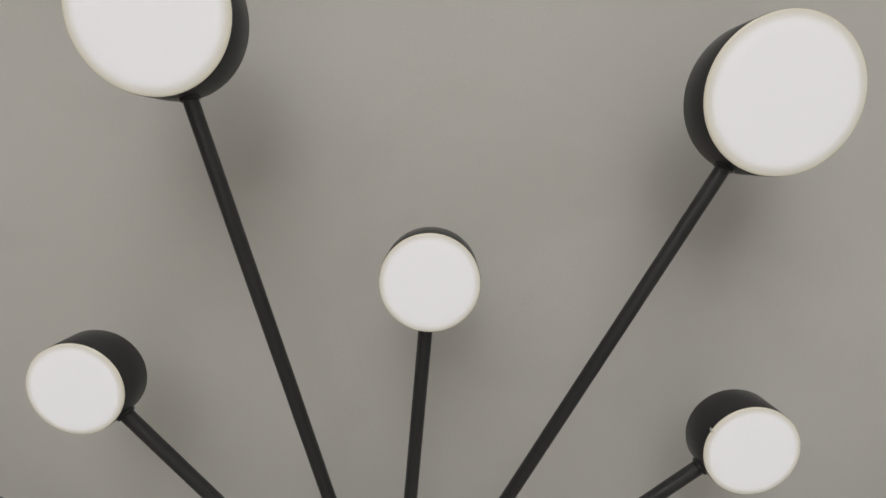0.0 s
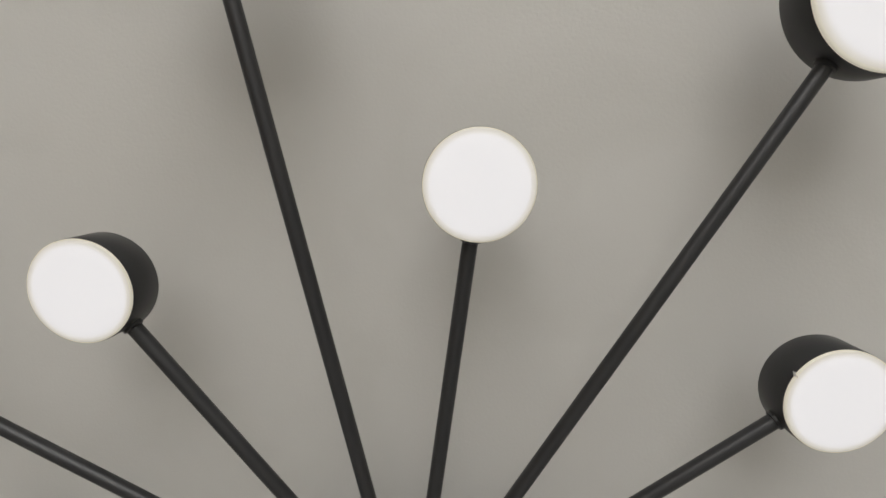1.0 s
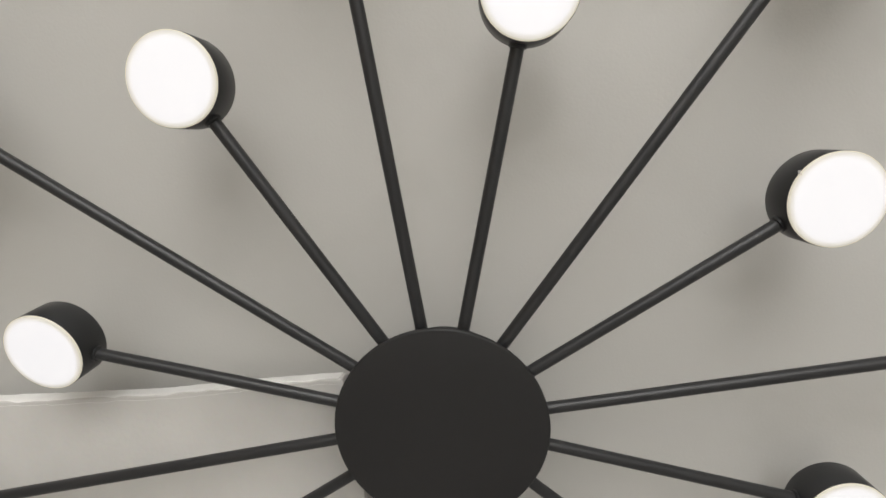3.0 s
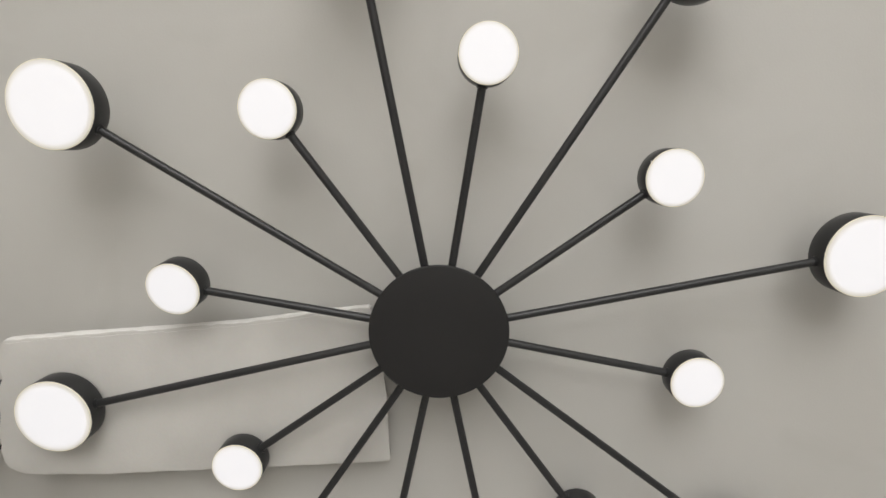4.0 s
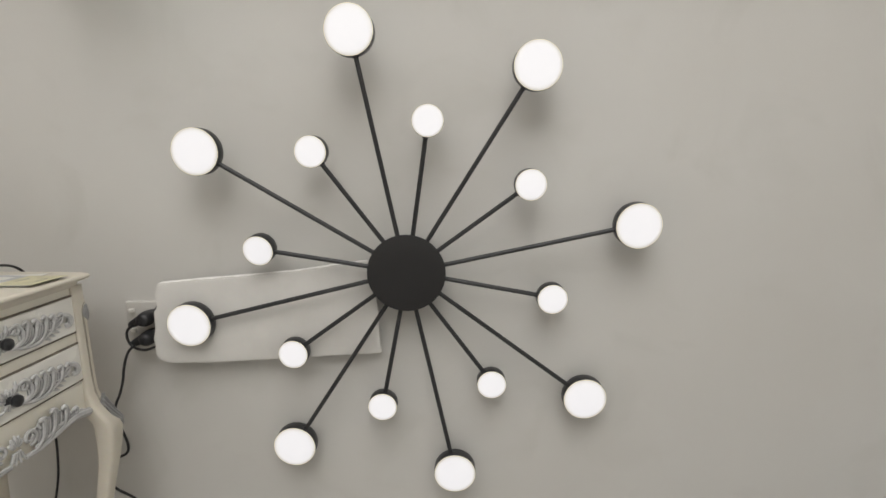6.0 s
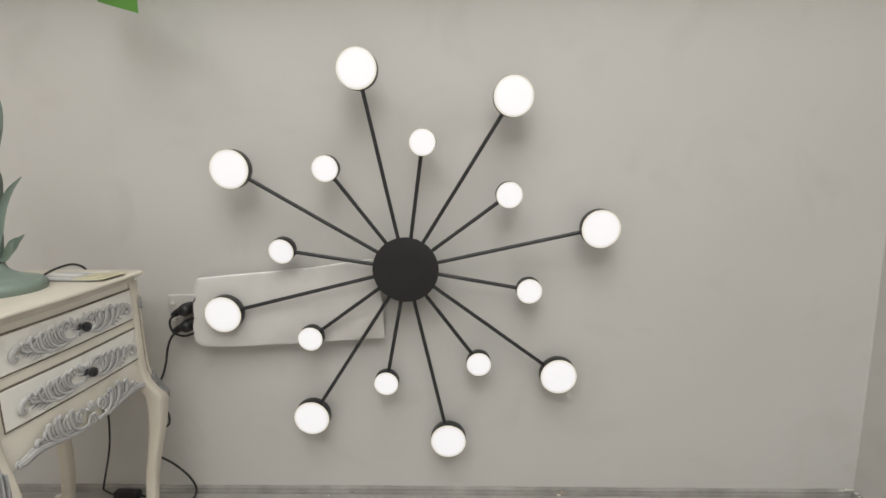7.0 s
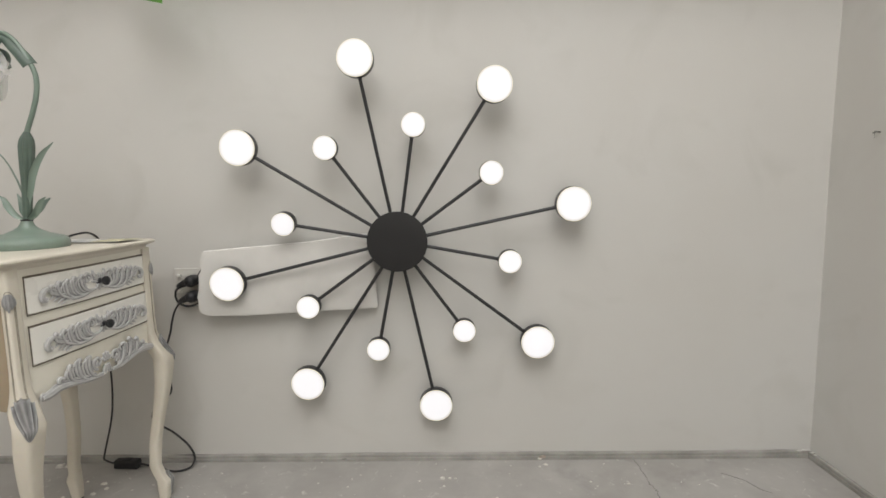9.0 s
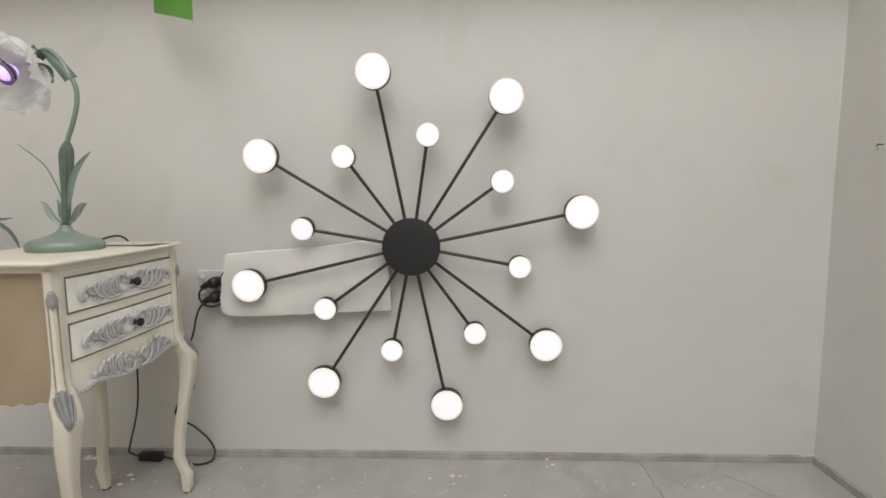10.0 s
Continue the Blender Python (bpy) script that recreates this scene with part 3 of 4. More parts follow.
def outline(grow, n_side=14, n_front=28, corner=0.016):
    """Plan of the table top: bowed front, gently bowed sides, rounded corners."""
    w, d = HALF_W - 0.0035 + grow, HALF_D + grow
    pts = []
    f = d - 0.0165
    for i in range(n_front + 1):
        x = mix(-w + corner, w - corner, i / n_front)
        pts.append((x, -f - 0.003 - 0.006 * math.cos(math.pi * x / (2 * w)) ** 2))
    for cx, cy, a0 in ((w - corner, -f + corner - 0.003, -90), (w - corner, d - corner, 0)):
        for k in range(1, 8):
            a = radians(a0 + 90 * k / 8)
            pts.append((cx + corner * math.cos(a), cy + corner * math.sin(a)))
        if a0 == -90:
            for i in range(n_side + 1):
                y = mix(-f + corner - 0.003, d - corner, i / n_side)
                pts.append((w + 0.004 * math.sin(math.pi * i / n_side), y))
    for i in range(11):
        pts.append((mix(w - corner, -w + corner, i / 10), d))
    for k in range(1, 8):
        a = radians(90 + 90 * k / 8)
        pts.append((-w + corner + corner * math.cos(a), d - corner + corner * math.sin(a)))
    for i in range(n_side + 1):
        y = mix(d - corner, -f + corner - 0.003, i / n_side)
        pts.append((-w - 0.004 * math.sin(math.pi * i / n_side), y))
    for k in range(1, 8):
        a = radians(180 + 90 * k / 8)
        pts.append((-w + corner + corner * math.cos(a), -f + corner - 0.003 + corner * math.sin(a)))
    return pts


LEG_SIDE = [(0.0, -0.008), (0.03, -0.005), (0.055, -0.003), (0.075, -0.006), (0.10, -0.009), (0.17, 0.002), (0.24, 0.0135), (0.30, 0.021), (0.345, 0.0225), (0.385, 0.020), (0.415, 0.0125), (0.435, 0.0082), (0.46, 0.0082), (0.66, 0.008)]
LEG_FRONT = [(0.0, 0.004), (0.03, 0.005), (0.055, 0.006), (0.075, -0.003), (0.10, -0.008), (0.17, -0.009), (0.24, -0.0015), (0.30, 0.006), (0.345, 0.011), (0.385, 0.014), (0.415, 0.005), (0.435, 0.0005), (0.46, -0.0015), (0.66, -0.0025)]
LEG_SIZE = [(0.0, 0.0085), (0.012, 0.0105), (0.03, 0.012), (0.05, 0.0135), (0.062, 0.0125), (0.075, 0.0108), (0.10, 0.0108), (0.17, 0.0114), (0.24, 0.0122), (0.30, 0.0148), (0.345, 0.0174), (0.385, 0.0188), (0.415, 0.0178), (0.435, 0.0150), (0.46, 0.0132), (0.66, 0.0128)]


def post_depth(z):
    """The posts above the knees are shallower than they are wide."""
    return table_at([(0.0, 1.0), (0.415, 1.0), (0.46, 0.62), (0.66, 0.60)], z)


def leg_centre(sx, sy, z):
    front = table_at([(0.0, 0.012), (0.1, 0.008), (0.385, 0.008), (0.44, 0.0)] if sy < 0 else [(0.0, -0.026), (0.1, -0.012), (0.3, -0.006), (0.44, 0.0)], z)
    return sx * (HALF_W - 0.020 + table_at(LEG_SIDE, z)), sy * (HALF_D - 0.020 + table_at(LEG_FRONT, z) + front)


def cabriole_leg(sx, sy, top):
    """Curved leg with a softly squared section, toe turned out, running up as a corner post."""
    bm = bmesh.new()
    loops = []
    zs = [0.002, 0.006, 0.012, 0.02, 0.03, 0.04, 0.05, 0.056, 0.062, 0.068, 0.075, 0.085, 0.10, 0.13, 0.16, 0.19, 0.22, 0.25, 0.28, 0.305, 0.33, 0.35, 0.37, 0.385, 0.40, 0.415, 0.43, 0.45, 0.48, top]
    for z in zs:
        cx, cy = leg_centre(sx, sy, z)
        h = table_at(LEG_SIZE, z)
        hy = h * post_depth(z)
        cy += sy * (h - hy)
        ring = []
        for k in range(24):
            a = 2 * math.pi * k / 24
            c, s = math.cos(a), math.sin(a)
            e = 0.46
            ring.append((cx + h * math.copysign(abs(c) ** e, c), cy + hy * math.copysign(abs(s) ** e, s), rise(cx, z + FLOOR)))
        loops.append(ring)
    loft(bm, loops)
    return bm


def ridge(bm, pts, r, lift=0.001, n=8, steps=6, flat=0.85, place=carved):
    """A raised rounded strand along points (x, z) of the front; r: radii from root to tip."""
    S = spline([(x, 0, z) for x, z in pts], steps)
    m = len(S) - 1
    R = [table_at([(i / (len(r) - 1), v) for i, v in enumerate(r)], k / m) for k in range(m + 1)]
    tube(bm, [place(p[0], p[2], lift + 0.25 * R[i]) for i, p in enumerate(S)], R, n, flat, up=(0, -1, 0))


def volute(bm, cx, cz, r0, turns, start, way, r, place=carved):
    pts = []
    steps = int(10 * turns) + 4
    for i in range(steps + 1):
        t = i / steps
        a = radians(start) + way * 2 * math.pi * turns * t
        q = r0 * (1 - 0.82 * t)
        pts.append((cx + q * math.cos(a), cz + q * math.sin(a)))
    ridge(bm, pts, [r * 0.8, r, r * 0.8, r * 1.1], steps=2, place=place)


def leaf_strands(bm, side, stem, head, count, x0, x1, rnd, sweep=0.020, r=0.0030, place=carved):
    """Feathered carved leaf: fine strands that leave the stem, sweep up and end in rounded curled heads.
    stem(x) and head(x) give the heights of its lower and upper edge."""
    # thin body that the strands stand on
    xs = [mix(x0 - 0.012, x1 + 0.004, i / 12) for i in range(13)]
    rows = []
    for x in xs:
        lo, hi = stem(x), max(stem(x) + 0.002, head(x) - 0.005)
        rows.append([place(side * x, mix(lo, hi, k / 6), 0.0006 + 0.0026 * math.sin(math.pi * k / 6)) for k in range(7)] + [place(side * x, hi, -0.0008), place(side * x, lo, -0.0008)])
    loft(bm, rows)
    for i in range(count):
        lobe = i % 3
        x = mix(x0, x1, (i - 0.22 * (lobe == 1) - 0.3 * (lobe == 2)) / (count - 1)) + rnd.uniform(-0.0007, 0.0007)
        top = head(x) + (0.0022, -0.0012, -0.0058)[lobe] + rnd.uniform(-0.0009, 0.0009)
        low = stem(max(0.012, x - sweep * 0.8))
        h = top - low
        curl = (0.0042, 0.0030, 0.0018)[lobe]
        pts = [(x - sweep, low + 0.0015), (x - sweep * 0.5, low + 0.05 * h + 0.001), (x - sweep * 0.12, low + 0.30 * h), (x + 0.0008, low + 0.64 * h), (x + 0.0016, low + 0.88 * h), (x - 0.0006, top), (x - curl, top - 0.0016), (x - curl * 1.05, top - 0.0040)]
        q = r * (1.08, 0.86, 0.68)[lobe]
        ridge(bm, [(side * px, pz) for px, pz in pts], [q * 0.4, q * 0.6, q * 0.8, q * 0.95, q * 1.08, q * 1.1, q * 0.95, q * 0.5], lift=(0.0032, 0.0022, 0.0016)[lobe], n=7, steps=3, place=place)


def acanthus_spray(bm, cz, side, rnd, place=carved):
    """Half of a drawer carving: a swag-shaped leaf from a scroll beside the knob to a hooked tip."""
    low = [(0.0, -0.010), (0.018, -0.012), (0.034, -0.0165), (0.054, -0.0185), (0.070, -0.0135), (0.085, -0.005), (0.100, 0.002), (0.13, 0.003)]
    high = [(0.0, 0.010), (0.030, 0.010), (0.040, 0.0135), (0.057, 0.0135), (0.076, 0.0115), (0.090, 0.0095), (0.105, 0.0070), (0.13, 0.004)]

    def stem(x):
        return cz + table_at(low, x)

    def head(x):
        return cz + table_at(high, x)

    leaf_strands(bm, side, stem, head, 13, 0.041, 0.099, rnd, sweep=0.024, r=0.0029, place=place)
    # rolled stem along the lower edge
    ridge(bm, [(side * x, stem(x)) for x in (0.008, 0.020, 0.034, 0.048, 0.060, 0.072, 0.086, 0.100)], [0.0022, 0.0030, 0.0036, 0.0036, 0.0032, 0.0028, 0.0028, 0.0030], lift=0.002, place=place)
    # hooked tip
    ridge(bm, [(side * x, cz + z) for x, z in ((0.088, 0.0), (0.099, 0.0055), (0.109, 0.0045), (0.1145, -0.002), (0.1135, -0.009), (0.108, -0.0105), (0.1065, -0.006))], [0.0026, 0.0040, 0.0048, 0.0050, 0.0048, 0.0042, 0.0030], lift=0.002, place=place)
    # leaflets under the tip
    for x, ln in ((0.066, 0.013), (0.073, 0.014), (0.080, 0.014), (0.087, 0.012)):
        z = stem(x)
        ln *= rnd.uniform(0.9, 1.1)
        ridge(bm, [(side * (x - 0.004), z), (side * (x + ln * 0.4), z - ln * 0.22), (side * (x + ln), z - ln * 0.55)], [0.0024, 0.0028, 0.0012], lift=0.001, n=7, steps=3, place=place)
    # scroll beside the knob, and the stalk that carries it
    volute(bm, side * 0.0245, cz + 0.0085, 0.0088, 1.3, 200 if side > 0 else -20, -side, 0.0030, place)
    ridge(bm, [(side * 0.012, cz - 0.012), (side * 0.024, cz - 0.011), (side * 0.034, cz - 0.004), (side * 0.0345, cz + 0.008), (side * 0.027, cz + 0.0165), (side * 0.018, cz + 0.014)], [0.002, 0.003, 0.0034, 0.0034, 0.0032, 0.002], lift=0.0015, place=place)
    ridge(bm, [(side * 0.006, cz + 0.006), (side * 0.012, cz + 0.013), (side * 0.013, cz + 0.021)], [0.003, 0.0036, 0.0018], lift=0.0015, steps=3, place=place)


def fuse(ob):
    """Melt the strands of a carving into one carved piece."""
    m = ob.modifiers.new("fuse", "REMESH")
    m.mode, m.voxel_size, m.use_smooth_shade = "VOXEL", 0.0008, True


def drawer_carving(seed, z):
    rnd = random.Random(seed)
    bm = bmesh.new()
    for side in (-1, 1):
        acanthus_spray(bm, 0.0, side, rnd, lambda x, dz, lift=0.0: carved(x * 1.14, z + dz * 1.16, lift * 1.1))
    for k in range(7):
        a = radians(90 + (k - 3) * 27)
        ridge(bm, [(0.004 * math.cos(a), z + 0.004 * math.sin(a)), (0.013 * math.cos(a), z + 0.012 * math.sin(a)), (0.019 * math.cos(a), z + 0.018 * math.sin(a))], [0.003, 0.0034, 0.0016], steps=3, n=7)
    for k in range(3):
        a = radians(270 + (k - 1) * 30)
        ridge(bm, [(0.004 * math.cos(a), z + 0.004 * math.sin(a)), (0.012 * math.cos(a), z + 0.012 * math.sin(a)), (0.015 * math.cos(a), z + 0.017 * math.sin(a))], [0.003, 0.003, 0.0015], steps=3, n=7)
    return bm


def apron_edge(x):
    """Height of the scalloped lower edge of the front."""
    return table_at([(0.0, 0.4145), (0.03, 0.4138), (0.05, 0.4158), (0.068, 0.4195), (0.086, 0.4235), (0.11, 0.4272), (0.125, 0.4258), (0.138, 0.4222), (0.16, 0.418)], abs(x))


def apron_carving():
    rnd = random.Random(8)
    bm = bmesh.new()
    for side in (-1, 1):
        ridge(bm, [(side * x, apron_edge(x) + 0.005) for x in (0.012, 0.04, 0.065, 0.09, 0.115, 0.14)] + [(side * 0.150, 0.4262)], [0.0042, 0.0048, 0.0054, 0.0062, 0.0078, 0.0080, 0.0052], place=carved)
        ridge(bm, [(side * x, apron_edge(x) + 0.0125) for x in (0.03, 0.055, 0.08, 0.105, 0.13)], [0.0022, 0.0038, 0.0042, 0.0034, 0.002], place=carved)
        leaf_strands(bm, side, lambda x: apron_edge(x) + 0.006, lambda x: table_at([(0.0, 0.459), (0.045, 0.461), (0.075, 0.466), (0.09, 0.461), (0.108, 0.447), (0.137, 0.434), (0.16, 0.43)], x), 10, 0.048, 0.114, rnd, sweep=0.030, r=0.0038)
        volute(bm, side * 0.024, 0.4455, 0.0130, 1.4, -90, side, 0.0036)
        volute(bm, side * 0.049, 0.4565, 0.009, 1.2, -90, -side, 0.0028)
        volute(bm, side * 0.146, 0.4265, 0.0065, 1.1, 90, -side, 0.0028)
    for k in range(5):
        a = radians(90 + (k - 2) * 30)
        ridge(bm, [(0.003 * math.cos(a), 0.441 + 0.003 * math.sin(a)), (0.009 * math.cos(a), 0.441 + 0.013 * math.sin(a)), (0.013 * math.cos(a), 0.441 + 0.021 * math.sin(a))], [0.003, 0.0036, 0.0018], steps=3, n=7)
    for k in range(4):
        x = (k - 1.5) * 0.006
        ridge(bm, [(x * 0.5, 0.436), (x, 0.425), (x * 1.5, 0.416)], [0.0026, 0.003, 0.0018], steps=3, n=7)
    return bm


def leg_skin(sx, sy, z, s, off):
    """Point on a leg's surface, s metres round from its outer corner (plus: towards the side), lifted by off."""
    cx, cy = leg_centre(sx, sy, z)
    h = table_at(LEG_SIZE, z)
    t = max(0.02, 0.853 - abs(s) / h)
    other = (1 - t ** 4.35) ** 0.23
    x, y = (other, t) if s > 0 else (t, other)
    n = Vector((x ** 3.35, y ** 3.35, 0)).normalized()
    hy = h * post_depth(z)
    return Vector((cx + sx * (h * x + n.x * off), cy + sy * (h - hy + hy * y + n.y * off), rise(cx, z + FLOOR)))


def fluted_leaf(sx, sy, z0, z1, width, lobes):
    """Fluted shell wrapped round the outer corner of a leg: pointed below, arched and scalloped above."""
    bm = bmesh.new()
    nu, nv = 8 * lobes, 14
    outer, inner = [], []
    for i in range(nv + 1):
        v = i / nv
        ro, ri = [], []
        for k in range(nu + 1):
            u = 2 * k / nu - 1
            w = width * (0.06 + 0.94 * math.sin(math.pi / 2 * min(1.0, v * 1.15)) ** 0.9)
            flute = abs(math.cos(math.pi * lobes * (u + 1) / 2))
            z = z0 + (z1 - z0) * v * (1 - 0.24 * u * u - 0.07 * flute * v)
            relief = (0.0042 - 0.0030 * flute) * (0.35 + 0.65 * v) + 0.0022 * v ** 3
            ro.append(leg_skin(sx, sy, z, u * w, 0.0006 + relief))
            ri.append(leg_skin(sx, sy, z, u * w, -0.002))
        outer.append(ro)
        inner.append(ri)
    loft(bm, [a + b[::-1] for a, b in zip(outer, inner)])
    return bm


def corner_rosette(sx, sy):
    """Small drooping leaf of five fronds on the corner of a post."""
    bm = bmesh.new()
    for k in range(-2, 3):
        drop = 0.030 - 0.0045 * abs(k)
        pts = [leg_skin(sx, sy, 0.611 - drop * t - 0.0006 * abs(k), 0.0001 + k * 0.0030 * (0.5 + 0.9 * math.sin(2.2 * t)), 0.0012 * math.sin(math.pi * (0.2 + 0.7 * t)) + 0.0006) for t in (0, 0.35, 0.7, 1.0)]
        S = spline(pts, 4)
        tube(bm, S, [table_at([(0, 0.0014), (0.45, 0.0030), (0.8, 0.0026), (1, 0.0010)], i / (len(S) - 1)) for i in range(len(S))], 8, 0.8)
    return bm


def wavy_panel(side):
    """Side panel with a scalloped lower edge, its field sunk a little between the posts."""
    bm = bmesh.new()
    x0 = side * (HALF_W - 0.012)
    n = 24
    top = rise(x0, 0.6538)
    rows = []
    for i in range(n + 1):
        y = mix(-HALF_D + 0.018, HALF_D - 0.018, i / n)
        low = rise(x0, 0.414 + 0.0025 * math.sin(i * 1.7) + 0.0015 * math.sin(i * 4.1) + 0.005 * math.cos(2 * math.pi * i / n))
        out = side * 0.004 * math.sin(math.pi * i / n)
        rows.append([(x0 + out, y, low), (x0 + out, y, mix(low, top, 0.5)), (x0 + out, y, top), (x0 - side * 0.012, y, top), (x0 - side * 0.012, y, low)])
    loft(bm, rows)
    return bm


def front_frame():
    """Front between the posts: rails round the drawers and the scalloped apron, as one bowed board."""
    bm = bmesh.new()
    n = 40
    rows = []
    for i in range(n + 1):
        x = mix(-0.160, 0.160, i / n)
        low, top = rise(x, apron_edge(x - CENTRE)), rise(x, 0.6538)
        y = front_y(x) + 0.004
        rows.append([(x, y, low), (x, y, mix(low, top, 0.33)), (x, y, mix(low, top, 0.66)), (x, y, top), (x, y + 0.016, top), (x, y + 0.016, low)])
    loft(bm, rows)
    return bm


def drawer_front(z0, z1, x0=-0.1440, x1=0.1565):
    bm = bmesh.new()
    n = 30
    rows = []
    for i in range(n + 1):
        x = mix(x0, x1, i / n)
        end = 0.0015 if i in (0, n) else 0.0
        y = front_y(x)
        rows.append([(x, y + 0.010, rise(x, z0)), (x, y + 0.002 + end, rise(x, z0)), (x, y + end, rise(x, z0 + 0.0018)), (x, y + end, rise(x, z1 - 0.0018)), (x, y + 0.002 + end, rise(x, z1)), (x, y + 0.010, rise(x, z1))])
    loft(bm, rows)
    return bm


def painted_line(z0, z1, x0, x1, r=0.0010):
    """Dark antique line in the joint round a drawer."""
    bm = bmesh.new()
    n = 24
    for z in (z0, z1):
        rr = r * (1.9 if z == z1 else 1.0)
        tube(bm, [Vector((mix(x0, x1, i / n), front_y(mix(x0, x1, i / n)) + 0.0022, rise(mix(x0, x1, i / n), z))) for i in range(n + 1)], rr, 6)
    for x in (x0, x1):
        tube(bm, [Vector((x, front_y(x) + 0.0022, rise(x, mix(z0, z1, i / 4)))) for i in range(5)], r, 6)
    return bm


def knob_mesh():
    bm = bmesh.new()
    lathe(bm, [(0.0085, 0.0), (0.009, 0.002), (0.0045, 0.005), (0.004, 0.010), (0.0085, 0.013), (0.0105, 0.017), (0.0098, 0.021), (0.006, 0.024), (0.0008, 0.025)], 24, "y")
    return bm


def bedside_table():
    root = thing("bedside_table", CAB, "cream French style bedside table with silver carving and two drawers", "bedside table")
    bm = bmesh.new()
    loops = []
    for grow, t in ((0.0025, 0.0), (0.0025, 0.06), (0.0028, 0.2), (0.0035, 0.32), (0.0055, 0.42), (0.0095, 0.48), (0.0115, 0.50), (0.0118, 0.55), (0.0150, 0.58), (0.0166, 0.68), (0.0168, 0.78), (0.0155, 0.89), (0.012, 0.965), (0.009, 0.99), (0.0072, 0.965), (0.0052, 0.968), (0.0035, 0.995), (-0.03, 1.0), (-0.09, 1.0)):
        loops.append([(x, y, mix(rise(x, 0.6522), TOP_Z, t)) for x, y in outline(grow)])
    loft(bm, loops)
    part("tabletop", bm, M_CREAM, root, "cream top with a moulded edge", smooth=50)
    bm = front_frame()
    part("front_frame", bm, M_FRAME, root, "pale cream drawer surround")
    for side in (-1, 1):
        part("side_panel", wavy_panel(side), M_SIDE, root, "tan lacquered side panel, colour deepened for its shade, with a ragged lower edge")
    bm = bmesh.new()
    box(bm, (-0.16, HALF_D - 0.02, 0.40), (0.16, HALF_D - 0.008, 0.6130))
    part("back_panel", bm, M_CREAM, root, smooth=0)
    bm = bmesh.new()
    box(bm, (-0.147, -HALF_D + 0.03, 0.42), (0.147, HALF_D - 0.021, 0.428))
    part("bottom_board", bm, M_CREAM, root, smooth=0)
    for z0, z1, zc, seed in ((0.5740, 0.6370, 0.6045, 21), (0.486, 0.552, 0.5175, 22)):
        d = part("drawer", drawer_front(z0, z1), M_DRAWER, root, "ivory drawer front with a dark line")
        part("line", painted_line(z0 - 0.0012, z1 + 0.0012, -0.1450, 0.1575), M_LINE, d, "dark antique line")
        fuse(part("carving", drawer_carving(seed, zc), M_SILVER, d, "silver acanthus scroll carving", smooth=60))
        part("knob", knob_mesh(), M_KNOB, d, "dark pewter knob", matrix=Matrix.Translation(carved(0.0, zc + 0.001, 0.001)) @ Matrix.Scale(0.88, 4))
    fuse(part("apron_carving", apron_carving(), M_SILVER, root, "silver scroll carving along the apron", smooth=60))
    for sx in (-1, 1):
        for sy in (-1, 1):
            leg = part("leg", cabriole_leg(sx, sy, 0.6480), M_CREAM, root, "curved cream cabriole leg", smooth=50)
            bm = bmesh.new()
            cx, cy = leg_centre(sx, sy, 0.0)
            lathe(bm, [(0.009, 0.0), (0.0105, 0.001), (0.0105, 0.003), (0.009, 0.004)], 20)
            part("glide", bm, M_RUBBER, leg, matrix=pose(cx, cy, FLOOR))
            if sy < 0:
                part("shell", fluted_leaf(sx, sy, 0.368, 0.440, 0.0165, 5), M_PEWTER_LEAF, leg, "silver fluted shell", smooth=60)
                part("toe_leaf", fluted_leaf(sx, sy, 0.012, 0.078, 0.0095, 3), M_PEWTER_LEAF, leg, "small silver leaf on the toe", smooth=60)
                part("rosette", corner_rosette(sx, sy), M_PEWTER_LEAF, leg, "small silver leaf", smooth=60)
                for half in (0.0080, 0.0102):
                    pts = [leg_skin(sx, sy, z, -half, 0.0002) for z in (0.40, 0.415, 0.43, 0.45, 0.48, 0.52, 0.56)]
                    pts += [leg_skin(sx, sy, 0.594 + 2.0 * half * math.sin(math.pi * k / 12), -half * math.cos(math.pi * k / 12), 0.0002) for k in range(13)]
                    pts += [leg_skin(sx, sy, z, half, 0.0002) for z in (0.56, 0.52, 0.48, 0.45, 0.43, 0.415, 0.40)]
                    bm = bmesh.new()
                    tube(bm, spline(pts, 3), 0.0008, 6)
                    part("bead", bm, M_BEAD, leg, "thin antique line", smooth=60)
    return root


bedside_table()


# ------------------------------------------------------------------ flower table lamp
def blade(bm, pts, widths, normal, cup=0.25, thick=0.0012, nx=6):
    """Leaf or petal: a cupped strip along points, with a width at each, and thickness."""
    S = spline(pts, 6)
    m = len(S) - 1
    rows_a, rows_b = [], []
    nrm = Vector(normal).normalized()
    for i, p in enumerate(S):
        d = (S[min(i + 1, m)] - S[max(i - 1, 0)]).normalized()
        side = d.cross(nrm).normalized()
        up = side.cross(d).normalized()
        w = table_at([(k / (len(widths) - 1), v) for k, v in enumerate(widths)], i / m)
        ra, rb = [], []
        for k in range(nx + 1):
            u = 2 * k / nx - 1
            q = p + side * (w * u) + up * (cup * w * u * u)
            ra.append(q)
            rb.append(q - up * thick)
        rows_a.append(ra)
        rows_b.append(rb)
    loft(bm, [a + b[::-1] for a, b in zip(rows_a, rows_b)])


